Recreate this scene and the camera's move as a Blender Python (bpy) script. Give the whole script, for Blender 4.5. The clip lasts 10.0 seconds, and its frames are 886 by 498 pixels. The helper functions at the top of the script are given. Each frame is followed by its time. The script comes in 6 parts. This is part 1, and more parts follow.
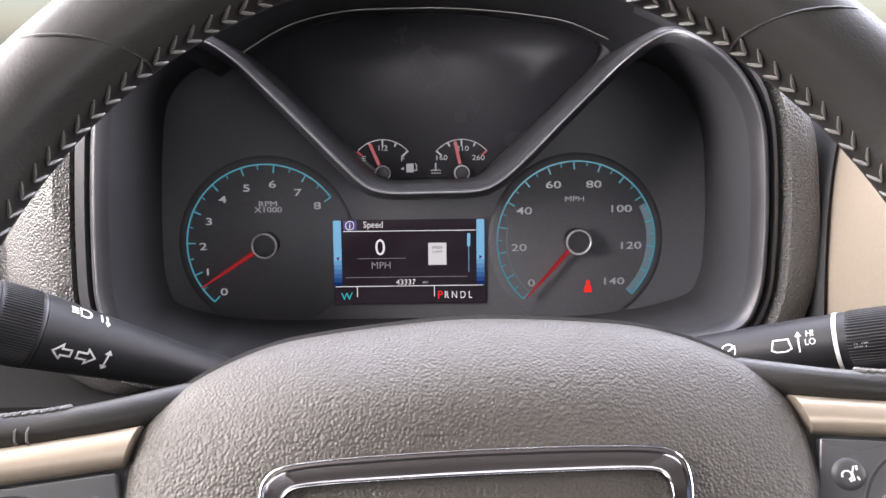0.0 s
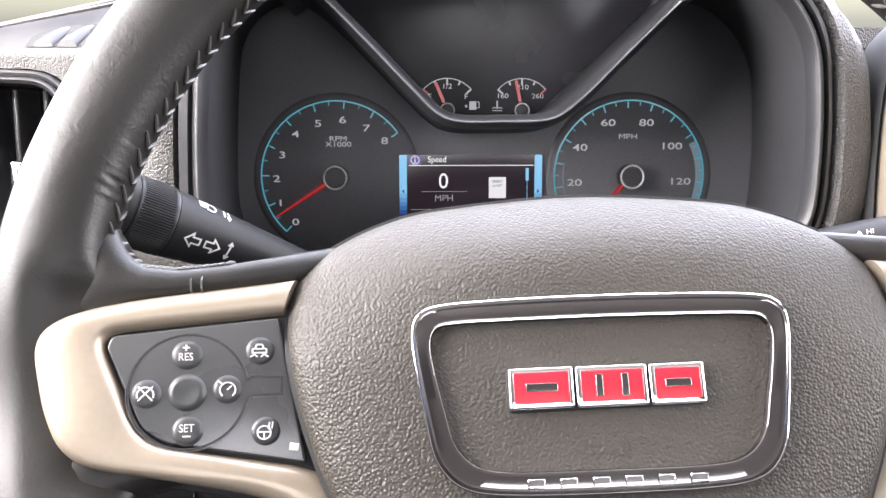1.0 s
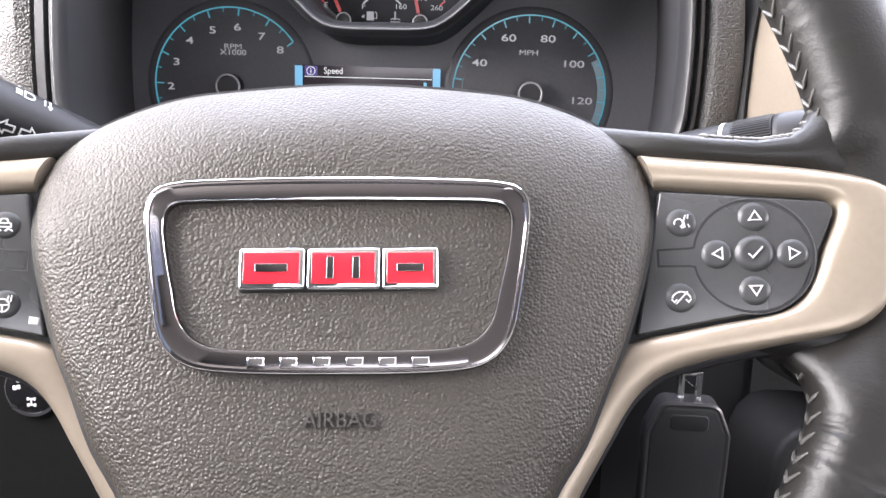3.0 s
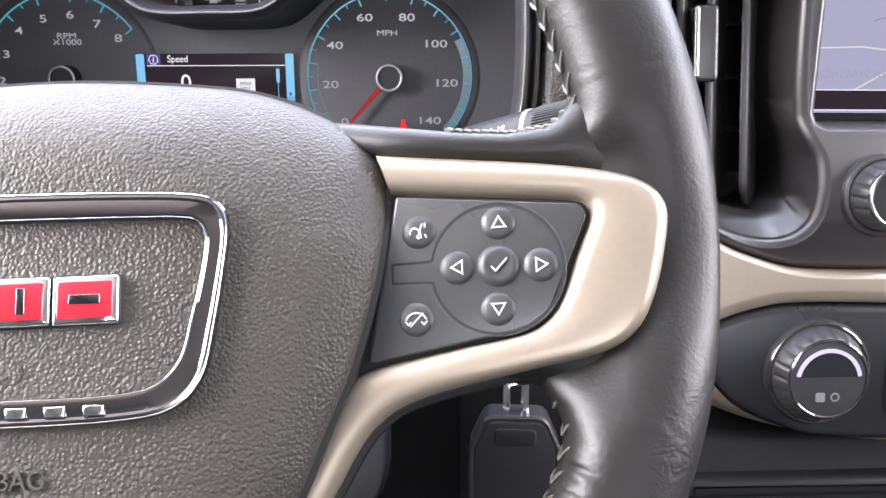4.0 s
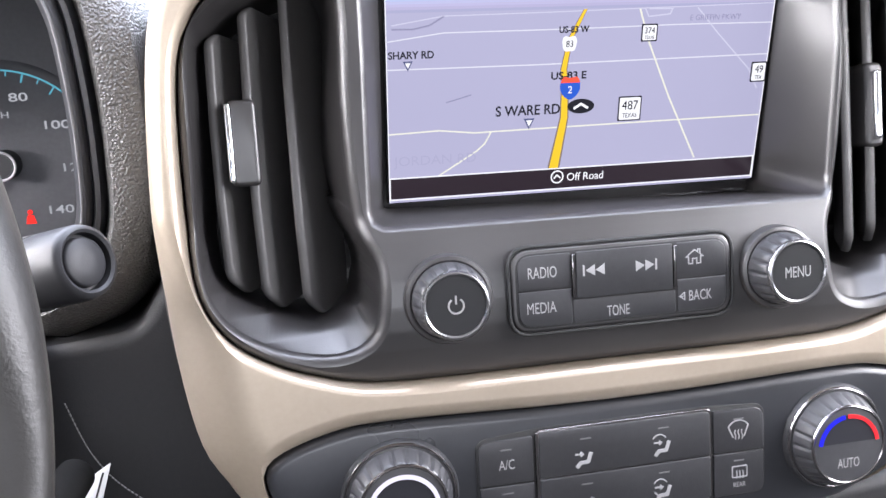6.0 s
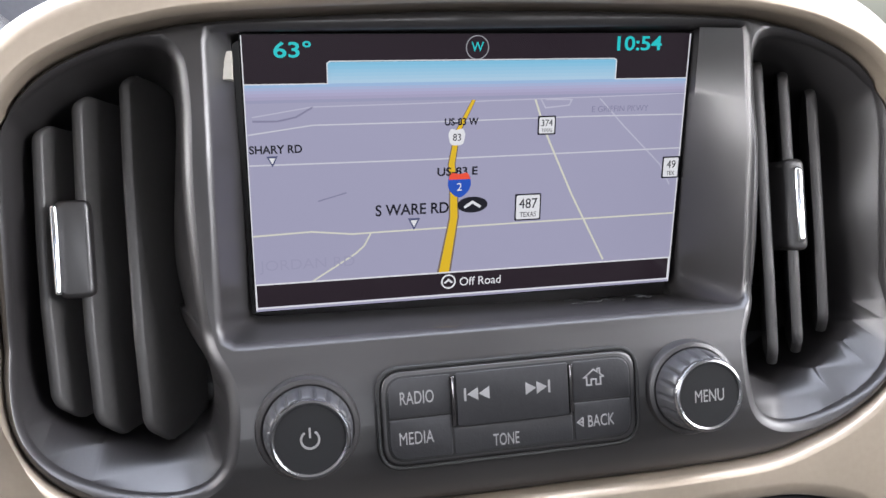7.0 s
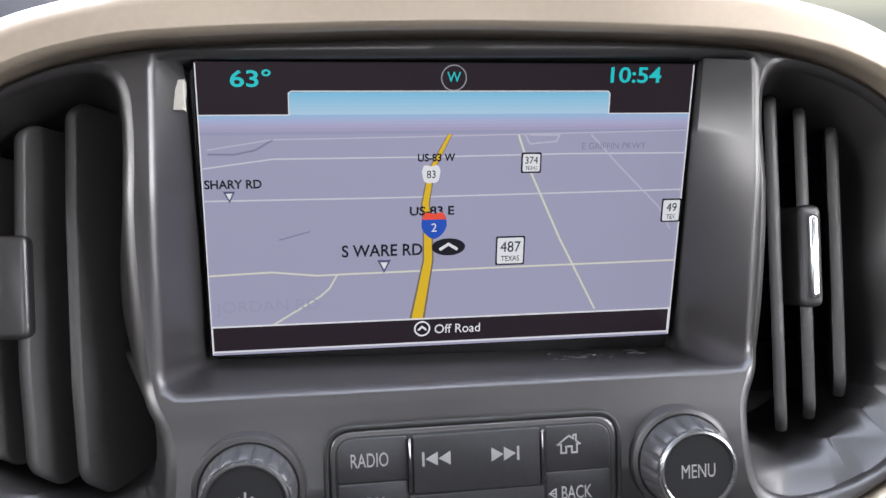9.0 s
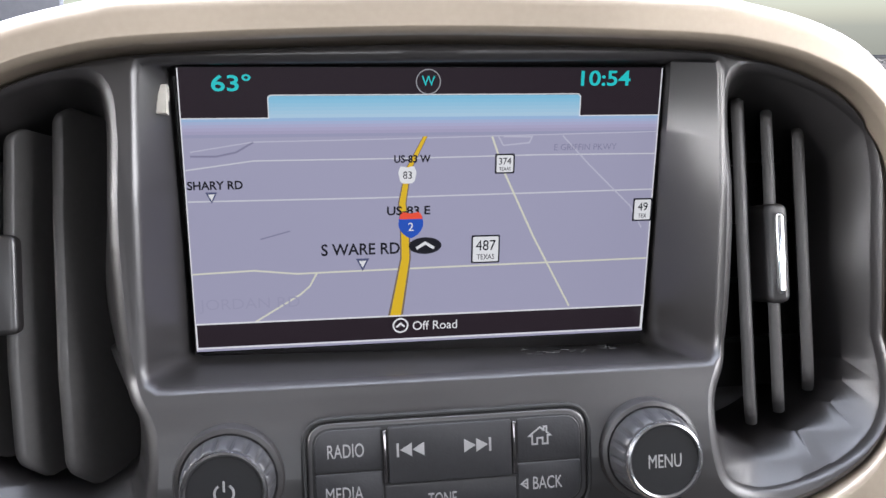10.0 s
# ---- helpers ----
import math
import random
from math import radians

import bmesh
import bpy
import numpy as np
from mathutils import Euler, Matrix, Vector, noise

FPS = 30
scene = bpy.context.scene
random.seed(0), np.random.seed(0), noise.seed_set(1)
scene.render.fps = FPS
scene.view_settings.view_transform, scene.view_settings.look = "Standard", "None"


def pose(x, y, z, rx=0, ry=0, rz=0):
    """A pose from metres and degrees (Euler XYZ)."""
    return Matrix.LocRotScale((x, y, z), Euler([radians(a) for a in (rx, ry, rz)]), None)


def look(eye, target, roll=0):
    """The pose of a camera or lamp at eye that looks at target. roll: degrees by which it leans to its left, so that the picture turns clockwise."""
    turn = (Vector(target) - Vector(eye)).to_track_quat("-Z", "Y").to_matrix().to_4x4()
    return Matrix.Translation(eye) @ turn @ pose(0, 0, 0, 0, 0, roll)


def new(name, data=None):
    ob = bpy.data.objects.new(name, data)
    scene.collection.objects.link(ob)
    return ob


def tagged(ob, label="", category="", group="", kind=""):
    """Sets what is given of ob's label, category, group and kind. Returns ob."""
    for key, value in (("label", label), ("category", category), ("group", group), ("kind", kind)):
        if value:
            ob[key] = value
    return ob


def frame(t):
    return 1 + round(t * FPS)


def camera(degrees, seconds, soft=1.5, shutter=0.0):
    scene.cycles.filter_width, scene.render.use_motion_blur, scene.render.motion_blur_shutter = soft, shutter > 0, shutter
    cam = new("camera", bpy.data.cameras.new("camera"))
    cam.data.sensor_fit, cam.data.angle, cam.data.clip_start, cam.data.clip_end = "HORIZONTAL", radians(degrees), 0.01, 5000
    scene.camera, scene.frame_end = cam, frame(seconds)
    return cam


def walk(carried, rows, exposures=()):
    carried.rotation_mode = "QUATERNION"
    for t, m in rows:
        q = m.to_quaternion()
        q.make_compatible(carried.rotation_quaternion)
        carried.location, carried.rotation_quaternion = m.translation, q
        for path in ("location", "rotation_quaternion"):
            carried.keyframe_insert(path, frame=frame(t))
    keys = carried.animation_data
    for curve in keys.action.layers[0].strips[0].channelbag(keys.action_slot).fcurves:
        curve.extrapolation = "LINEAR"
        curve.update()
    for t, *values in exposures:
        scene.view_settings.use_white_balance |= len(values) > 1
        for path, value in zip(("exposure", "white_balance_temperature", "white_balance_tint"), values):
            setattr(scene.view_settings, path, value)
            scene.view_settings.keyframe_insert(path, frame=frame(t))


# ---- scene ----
cam = camera(55.1, 10.0)
PATH = [
    (0, (0.0060, 0.1722, 0.9437), (0.0462, 2.1127, 0.4613), -0.43),
    (0.5, (-0.0171, 0.1522, 0.9331), (0.0170, 2.0921, 0.4478), -0.53),
    (1, (-0.0344, 0.1309, 0.9164), (-0.0061, 2.0627, 0.3992), -0.03),
    (1.5, (-0.0513, 0.1166, 0.9026), (-0.0472, 2.0370, 0.3440), 1.16),
    (2, (-0.0375, 0.1130, 0.8964), (-0.0595, 2.0238, 0.3061), 1.95),
    (2.5, (0.0068, 0.1181, 0.8996), (-0.0177, 2.0239, 0.2935), 2.15),
    (2.7, (0.0270, 0.1212, 0.8993), (0.0081, 2.0225, 0.2791), 1.95),
    (3.8, (0.1148, 0.1624, 0.8938), (0.1424, 2.0368, 0.1967), 0.33),
    (4, (0.1321, 0.1687, 0.8975), (0.1718, 2.0432, 0.2013), -0.07),
    (4.5, (0.1699, 0.1850, 0.9008), (0.2755, 2.0560, 0.2020), -1.47),
    (5, (0.2104, 0.1913, 0.9071), (0.4004, 2.0525, 0.2002), -1.87),
    (5.5, (0.2438, 0.1958, 0.9206), (0.5030, 2.0539, 0.2275), -1.66),
    (6, (0.2777, 0.2134, 0.9240), (0.5941, 2.0681, 0.2459), -1.55),
    (6.2, (0.2890, 0.2189, 0.9258), (0.6246, 2.0741, 0.2582), -1.25),
    (7.3, (0.3401, 0.2637, 0.9299), (0.6961, 2.1616, 0.4092), -0.82),
    (7.5, (0.3455, 0.2735, 0.9309), (0.6887, 2.1735, 0.4092), -0.53),
    (8, (0.3583, 0.2859, 0.9426), (0.6518, 2.1950, 0.4239), -0.33),
    (8.5, (0.3650, 0.2816, 0.9395), (0.6177, 2.1954, 0.4165), -0.13),
    (9, (0.3656, 0.2726, 0.9345), (0.5925, 2.1914, 0.4180), -0.33),
    (9.5, (0.3692, 0.2624, 0.9364), (0.5852, 2.1830, 0.4220), -0.53),
    (10, (0.3751, 0.2612, 0.9333), (0.5906, 2.1863, 0.4360), -0.63),
]
walk(cam, [(t, look(eye, target, roll)) for t, eye, target, roll in PATH],
     exposures=[(0, -0.13, 6500, 18), (0.5, 0.17, 6480, 18), (1, 0.17, 6450, 16), (2, 0.09, 6450, 16), (2.5, 0.12, 6400, 16), (4, 0.29, 6250, 17), (4.5, 0.31, 6200, 17), (5, 0.41, 6200, 17), (5.5, 0.53, 6150, 16), (6, 0.56, 6150, 15), (7.5, -0.22, 6250, 13), (8, -0.08, 6200, 13), (10, -0.1, 6200, 13)])

# ---- world, daylight through the glass, exposure ----
scene.view_settings.exposure = 0.0
world = bpy.data.worlds.new("world")
scene.world = world
world.use_nodes = True
wn = world.node_tree.nodes
sky = wn.new("ShaderNodeTexSky")
sky.sky_type, sky.sun_disc = "NISHITA", False
sky.sun_elevation, sky.sun_rotation = radians(50), radians(200)
world.node_tree.links.new(sky.outputs[0], wn["Background"].inputs[0])
wn["Background"].inputs[1].default_value = 0.15
sun = new("sun", bpy.data.lights.new("sun", "SUN"))
sun.data.energy, sun.data.angle, sun.data.color = 2.5, radians(2.0), (1.0, 0.95, 0.88)
sun.matrix_world = look((-2, -4.2, 5.5), (0, 0, 0))


def window_light(name, eye, target, width, height, watts, tint=(1.0, 0.98, 0.96)):
    """Daylight that enters by one window opening."""
    lamp = new(name, bpy.data.lights.new(name, "AREA"))
    lamp.data.shape, lamp.data.size, lamp.data.size_y = "RECTANGLE", width, height
    lamp.data.energy, lamp.data.color = watts, tint
    lamp.matrix_world = look(eye, target)


window_light("windshield_daylight", (0.33, 0.80, 1.21), (0.33, 0.27, 0.36), 1.40, 0.80, 44, (0.90, 0.95, 1.06))
window_light("driver_window_daylight", (-0.57, 0.46, 1.12), (0.15, 0.42, 0.92), 0.85, 0.48, 45, (1.0, 0.965, 0.92))
window_light("passenger_window_daylight", (1.22, 0.30, 1.13), (0.3, 0.30, 0.95), 0.90, 0.48, 26)
window_light("rear_window_daylight", (0.35, -1.28, 1.16), (0.3, 0.4, 0.85), 1.2, 0.36, 8)

# ---- materials ----


def surface(name, base, rough=0.5, metal=0.0, gloss=0.5, grain="", size=0.002, depth=0.0003, spread=0.12, coat=0.0, glow=None, power=0.0, alpha=1.0):
    m = bpy.data.materials.new(name)
    m.use_nodes = True
    nt = m.node_tree
    b = nt.nodes["Principled BSDF"]
    b.inputs["Metallic"].default_value = metal
    b.inputs["Specular IOR Level"].default_value = gloss
    b.inputs["Coat Weight"].default_value = coat
    b.inputs["Coat Roughness"].default_value = 0.08
    b.inputs["Alpha"].default_value = alpha
    tc = nt.nodes.new("ShaderNodeTexCoord")
    if glow:
        b.inputs["Emission Color"].default_value = (*glow, 1)
        b.inputs["Emission Strength"].default_value = power
    b.inputs["Base Color"].default_value = (*base, 1)
    b.inputs["Roughness"].default_value = rough
    if spread > 0:
        big, fine = nt.nodes.new("ShaderNodeTexNoise"), nt.nodes.new("ShaderNodeTexNoise")
        big.inputs["Scale"].default_value, fine.inputs["Scale"].default_value = 14, 420
        big.inputs["Detail"].default_value, fine.inputs["Detail"].default_value = 4, 3
        add = nt.nodes.new("ShaderNodeMath")
        add.operation = "ADD"
        for n in (big, fine):
            nt.links.new(tc.outputs["Object"], n.inputs["Vector"])
        nt.links.new(big.outputs["Fac"], add.inputs[0])
        nt.links.new(fine.outputs["Fac"], add.inputs[1])
        tone = nt.nodes.new("ShaderNodeMapRange")
        tone.inputs["From Min"].default_value, tone.inputs["From Max"].default_value = 0.6, 1.4
        tone.inputs["To Min"].default_value, tone.inputs["To Max"].default_value = 1 - spread, 1 + spread
        nt.links.new(add.outputs[0], tone.inputs["Value"])
        mul = nt.nodes.new("ShaderNodeVectorMath")
        mul.operation = "MULTIPLY"
        mul.inputs[0].default_value = base
        nt.links.new(tone.outputs[0], mul.inputs[1])
        nt.links.new(mul.outputs[0], b.inputs["Base Color"])
        wear = nt.nodes.new("ShaderNodeMapRange")
        wear.inputs["From Min"].default_value, wear.inputs["From Max"].default_value = 0.3, 0.7
        wear.inputs["To Min"].default_value, wear.inputs["To Max"].default_value = max(rough - 0.07, 0.02), rough + 0.07
        nt.links.new(big.outputs["Fac"], wear.inputs["Value"])
        nt.links.new(wear.outputs[0], b.inputs["Roughness"])
    if grain:
        bump = nt.nodes.new("ShaderNodeBump")
        bump.inputs["Distance"].default_value = depth
        bump.inputs["Strength"].default_value = 1.0
        if grain == "hide":
            fine_grain, fold, mask = (nt.nodes.new("ShaderNodeTexNoise") for _ in range(3))
            fine_grain.inputs["Scale"].default_value = 1 / size
            fold.inputs["Scale"].default_value, fold.inputs["Detail"].default_value, fold.inputs["Distortion"].default_value = 130, 3, 1.8
            mask.inputs["Scale"].default_value = 16
            for n in (fine_grain, fold, mask):
                nt.links.new(tc.outputs["Object"], n.inputs["Vector"])
            soft = nt.nodes.new("ShaderNodeMapRange")
            soft.inputs["From Min"].default_value, soft.inputs["From Max"].default_value = 0.45, 0.68
            soft.inputs["To Max"].default_value = 3.2
            nt.links.new(mask.outputs["Fac"], soft.inputs["Value"])
            both_folds = nt.nodes.new("ShaderNodeMath")
            both_folds.operation = "MULTIPLY_ADD"
            nt.links.new(fold.outputs["Fac"], both_folds.inputs[0])
            nt.links.new(soft.outputs[0], both_folds.inputs[1])
            nt.links.new(fine_grain.outputs["Fac"], both_folds.inputs[2])
            nt.links.new(both_folds.outputs[0], bump.inputs["Height"])
        elif grain == "leather":
            warp = nt.nodes.new("ShaderNodeTexNoise")
            warp.inputs["Scale"].default_value = 0.6 / size
            nt.links.new(tc.outputs["Object"], warp.inputs["Vector"])
            mixv = nt.nodes.new("ShaderNodeVectorMath")
            mixv.operation = "MULTIPLY_ADD"
            mixv.inputs[1].default_value = (size * 0.4,) * 3
            nt.links.new(warp.outputs["Color"], mixv.inputs[0])
            nt.links.new(tc.outputs["Object"], mixv.inputs[2])
            vor = nt.nodes.new("ShaderNodeTexVoronoi")
            vor.feature = "SMOOTH_F1"
            vor.inputs["Smoothness"].default_value = 0.45
            vor.inputs["Scale"].default_value = 1 / size
            nt.links.new(mixv.outputs[0], vor.inputs["Vector"])
            inv = nt.nodes.new("ShaderNodeMapRange")
            inv.inputs["To Min"].default_value, inv.inputs["To Max"].default_value = 1.0, 0.0
            nt.links.new(vor.outputs["Distance"], inv.inputs["Value"])
            nt.links.new(inv.outputs[0], bump.inputs["Height"])
        else:
            no = nt.nodes.new("ShaderNodeTexNoise")
            no.inputs["Scale"].default_value, no.inputs["Detail"].default_value = 1 / size, 2
            nt.links.new(tc.outputs["Object"], no.inputs["Vector"])
            nt.links.new(no.outputs["Fac"], bump.inputs["Height"])
        nt.links.new(bump.outputs[0], b.inputs["Normal"])
    return m


def light_paint(name, colour, power, rough=0.25):
    """A lit display or backlit mark."""
    return surface(name, tuple(0.05 * c for c in colour), rough, spread=0, glow=colour, power=power)


COVER = surface("grained airbag vinyl", (0.043, 0.038, 0.031), 0.50, grain="leather", size=0.00100, depth=0.00040)
EMBOSS = surface("smooth moulded vinyl", (0.046, 0.043, 0.038), 0.50, spread=0.08)
LEATHER = surface("smooth wheel leather", (0.0145, 0.0136, 0.0124), 0.43, gloss=0.40, grain="hide", size=0.0011, depth=0.00011)
THREAD = surface("waxed seam thread", (0.085, 0.082, 0.076), 0.34, grain="fine", size=0.0006, depth=0.0001)
DASH = surface("grained dash vinyl", (0.064, 0.061, 0.057), 0.48, grain="leather", size=0.0012, depth=0.0008)
BLACK = surface("soft black plastic", (0.024, 0.024, 0.026), 0.40, grain="fine", size=0.0007, depth=0.00005)
SATIN = surface("satin charcoal plastic", (0.0215, 0.0198, 0.0200), 0.39, gloss=0.9, grain="fine", size=0.0006, depth=0.00002, spread=0.05)
VANE = surface("dusty vane plastic", (0.050, 0.048, 0.047), 0.45, grain="fine", size=0.0008, depth=0.00004)
PANEL = surface("button panel plastic", (0.044, 0.045, 0.046), 0.27, gloss=1.0, grain="fine", size=0.0006, depth=0.00002)
BUTTON = surface("button rubber", (0.040, 0.041, 0.042), 0.40, spread=0.08)
KNOB = surface("knob rubber", (0.040, 0.040, 0.043), 0.36, spread=0.1)
LEVER = surface("matt lever plastic", (0.016, 0.016, 0.0175), 0.46, gloss=0.24, grain="fine", size=0.0007, depth=0.00005)
WALL = surface("matt cowl plastic", (0.038, 0.038, 0.041), 0.62, gloss=0.2, grain="fine", size=0.0007, depth=0.00005)
GAP = surface("shadow gap plastic", (0.013, 0.013, 0.013), 0.7, spread=0.05)
GOLD = surface("champagne metallic paint", (0.385, 0.325, 0.255), 0.37, metal=0.55, grain="fine", size=0.0004, depth=0.00001, spread=0.05)
CHROME = surface("chrome", (0.86, 0.86, 0.87), 0.08, metal=1.0, spread=0.02)
DIALBLACK = surface("matt black dial face", (0.011, 0.011, 0.012), 0.5, gloss=0.3, spread=0.05)
PIANO = surface("gloss black plastic", (0.006, 0.006, 0.007), 0.22, spread=0.03)
SILVER = surface("satin silver ring", (0.55, 0.55, 0.56), 0.38, metal=0.6, spread=0.04)
BRIGHT = surface("satin bright ring", (0.30, 0.30, 0.31), 0.28, metal=1.0, spread=0.03)
DARKCHROME = surface("smoked chrome", (0.27, 0.255, 0.26), 0.13, metal=1.0, spread=0.03)
RED = surface("red enamel", (0.72, 0.02, 0.035), 0.25, spread=0.04, coat=0.6)
FACE = surface("instrument face", (0.090, 0.090, 0.099), 0.5, spread=0.12)
LENS = surface("gloss black lens", (0.022, 0.022, 0.026), 0.25, gloss=0.3, spread=0.05)
EDGE = surface("satin grey edge", (0.075, 0.075, 0.078), 0.4, gloss=0.6, spread=0.05)
INK = surface("white marking ink", (0.62, 0.62, 0.61), 0.5, spread=0.04)
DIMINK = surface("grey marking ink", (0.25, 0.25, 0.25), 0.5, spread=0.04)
FACIA = surface("blue black fascia plastic", (0.017, 0.018, 0.021), 0.32, gloss=0.6, grain="fine", size=0.0006, depth=0.00003)
GREYINK = surface("embossed grey mark", (0.11, 0.11, 0.11), 0.4, spread=0.05)
SCREEN = surface("display glass", (0.004, 0.004, 0.005), 0.10, spread=0)
HEADLINER = surface("headliner cloth", (0.28, 0.27, 0.26), 0.9, grain="fine", size=0.002, depth=0.0003)
CABIN = surface("cabin trim", (0.10, 0.098, 0.095), 0.7, grain="fine", size=0.002, depth=0.0002)
CARPET = surface("dark carpet", (0.03, 0.03, 0.03), 0.95, grain="fine", size=0.003, depth=0.001)
ASPHALT = surface("asphalt", (0.05, 0.05, 0.05), 0.9, grain="fine", size=0.02, depth=0.003)
FOOTWELL = surface("footwell plastic", (0.011, 0.011, 0.011), 0.9, gloss=0.0, grain="fine", size=0.001, depth=0.0001)
CONSOLE = surface("lower console plastic", (0.014, 0.014, 0.015), 0.55, gloss=0.3, grain="fine", size=0.001, depth=0.0001)
PAPER = surface("pale foam tab", (0.55, 0.53, 0.47), 0.8, spread=0.08)

NUMERAL = light_paint("backlit numeral", (0.80, 0.82, 0.84), 0.38)
CYAN = light_paint("backlit cyan ring", (0.10, 0.42, 0.52), 0.6)
BAND = light_paint("pale cyan band", (0.22, 0.32, 0.36), 0.5)
NEEDLE = light_paint("lit red needle", (0.72, 0.04, 0.045), 0.36)
REDLIT = light_paint("red telltale", (1.0, 0.03, 0.02), 1.0)
WHITELIT = light_paint("white display ink", (0.9, 0.9, 0.9), 0.9)
GREYLIT = light_paint("grey display ink", (0.4, 0.4, 0.42), 0.6)
BLUELIT = light_paint("blue display bar", (0.20, 0.52, 0.78), 0.9)
PURPLELIT = light_paint("violet display tab", (0.10, 0.08, 0.30), 0.7)
DISPLAYBLACK = light_paint("display black", (0.050, 0.034, 0.046), 0.4, 0.12)
MAPGREY = light_paint("map ground", (0.40, 0.39, 0.52), 0.8)
MAPROAD = light_paint("map minor road", (0.74, 0.73, 0.60), 0.8)
MAPWHITE = light_paint("map pale road", (0.66, 0.66, 0.70), 0.8)
MAPPALE = light_paint("map far road", (0.55, 0.54, 0.64), 0.8)
MAPGOLD = light_paint("map highway", (0.78, 0.50, 0.02), 0.85)
MAPEDGE = light_paint("map highway edge", (0.18, 0.14, 0.10), 1.0)
MAPINK = light_paint("map label ink", (0.02, 0.02, 0.03), 0.5)
MAPFADE = light_paint("map faded label", (0.26, 0.25, 0.36), 0.8)
PINBLUE = light_paint("map pin outline", (0.10, 0.11, 0.20), 0.8)
MAPGHOST = light_paint("map ghost label", (0.368, 0.358, 0.482), 0.8)
SIGNWHITE = light_paint("road sign white", (0.85, 0.85, 0.85), 0.8)
SIGNBLUE = light_paint("road sign blue", (0.02, 0.08, 0.42), 1.0)
SIGNRED = light_paint("road sign red", (0.75, 0.08, 0.04), 1.0)
TEAL = light_paint("teal display figures", (0.02, 0.62, 0.62), 0.8)
BLUEARC = light_paint("cold blue arc", (0.02, 0.02, 0.75), 0.9)
REDARC = light_paint("warm red arc", (0.9, 0.03, 0.04), 0.9)
WHITEARC = light_paint("white arc", (0.75, 0.70, 0.85), 0.9)

# ---- mesh helpers; local axes u to the right, v up, n towards the driver, in millimetres ----
MM = 0.001


def upright(o, tilt, yaw=0.0, roll=0.0):
    """The pose of a face at o that leans back by tilt degrees."""
    return Matrix.Translation(o) @ pose(0, 0, 0, 0, 0, yaw) @ pose(0, 0, 0, -tilt) @ pose(0, 0, 0, 0, roll, 0) @ pose(0, 0, 0, 90)


def thing(name, m, label, category, group="", kind=""):
    e = new(name)
    e.empty_display_size = 0.01
    e.matrix_basis = m
    return tagged(e, label, category, group, kind)


def part(name, bm, material, parent, label="", angle=38, kind=""):
    bmesh.ops.remove_doubles(bm, verts=bm.verts[:], dist=1e-6)
    bmesh.ops.recalc_face_normals(bm, faces=bm.faces[:])
    me = bpy.data.meshes.new(name)
    bm.to_mesh(me)
    bm.free()
    me.materials.append(material)
    for p in me.polygons:
        p.use_smooth = True
    me.set_sharp_from_angle(angle=radians(angle))
    ob = new(name, me)
    ob.parent = parent
    return tagged(ob, label, kind=kind)


def structure(name, bm, material, m=Matrix.Identity(4), label="", category=""):
    ob = part(name, bm, material, None)
    ob.matrix_basis = m
    return tagged(ob, label, category, kind="structure")


def rounded(points, steps=5, flip=False):
    """A closed outline from corners (x, y, radius)."""
    pts = [(-p[0], *p[1:]) if flip else p for p in points]
    out = []
    for i, p in enumerate(pts):
        c, r = Vector(p[:2]), (p[2] if len(p) > 2 else 0)
        if r <= 0:
            out.append(c)
            continue
        a, b = Vector(pts[i - 1][:2]), Vector(pts[(i + 1) % len(pts)][:2])
        da, db = (a - c), (b - c)
        half = max(da.angle(db) / 2, 0.05)
        cut = min(r / math.tan(half), da.length * 0.49, db.length * 0.49)
        s, e = c + da.normalized() * cut, c + db.normalized() * cut
        for k in range(steps + 1):
            f = k / steps
            out.append(s * (1 - f) ** 2 + c * 2 * f * (1 - f) + e * f * f)
    clean = [q for k, q in enumerate(out) if (q - out[k - 1]).length > 0.02]
    area = sum(a.x * b.y - b.x * a.y for a, b in zip(clean, clean[1:] + clean[:1]))
    return clean if area > 0 else clean[::-1]


def smooth_loop(points, n=96):
    """A closed smooth curve through a few points, evenly spaced."""
    pts = [Vector(p) for p in points]
    dense = []
    k = len(pts)
    for i in range(k):
        p0, p1, p2, p3 = pts[i - 1], pts[i], pts[(i + 1) % k], pts[(i + 2) % k]
        for j in range(16):
            f = j / 16
            dense.append(0.5 * ((2 * p1) + (p2 - p0) * f + (2 * p0 - 5 * p1 + 4 * p2 - p3) * f * f + (3 * p1 - p0 - 3 * p2 + p3) * f ** 3))
    return resample(dense, n)


def smooth_line(points, steps=6):
    """An open smooth curve through a few points, steps to each stretch."""
    pts = [Vector(p) for p in points]
    out = []
    for i in range(len(pts) - 1):
        p0, p1, p2, p3 = pts[max(i - 1, 0)], pts[i], pts[i + 1], pts[min(i + 2, len(pts) - 1)]
        for j in range(steps):
            f = j / steps
            out.append(0.5 * ((2 * p1) + (p2 - p0) * f + (2 * p0 - 5 * p1 + 4 * p2 - p3) * f * f + (3 * p1 - p0 - 3 * p2 + p3) * f ** 3))
    return out + [pts[-1]]


def resample(loop, n):
    seg = [(b - a).length for a, b in zip(loop, loop[1:] + loop[:1])]
    total, out, i, run = sum(seg), [], 0, 0.0
    for k in range(n):
        want = total * k / n
        while i < len(seg) - 1 and run + seg[i] < want:
            run += seg[i]
            i += 1
        a, b = loop[i], loop[(i + 1) % len(loop)]
        out.append(a.lerp(b, (want - run) / max(seg[i], 1e-9)))
    return out


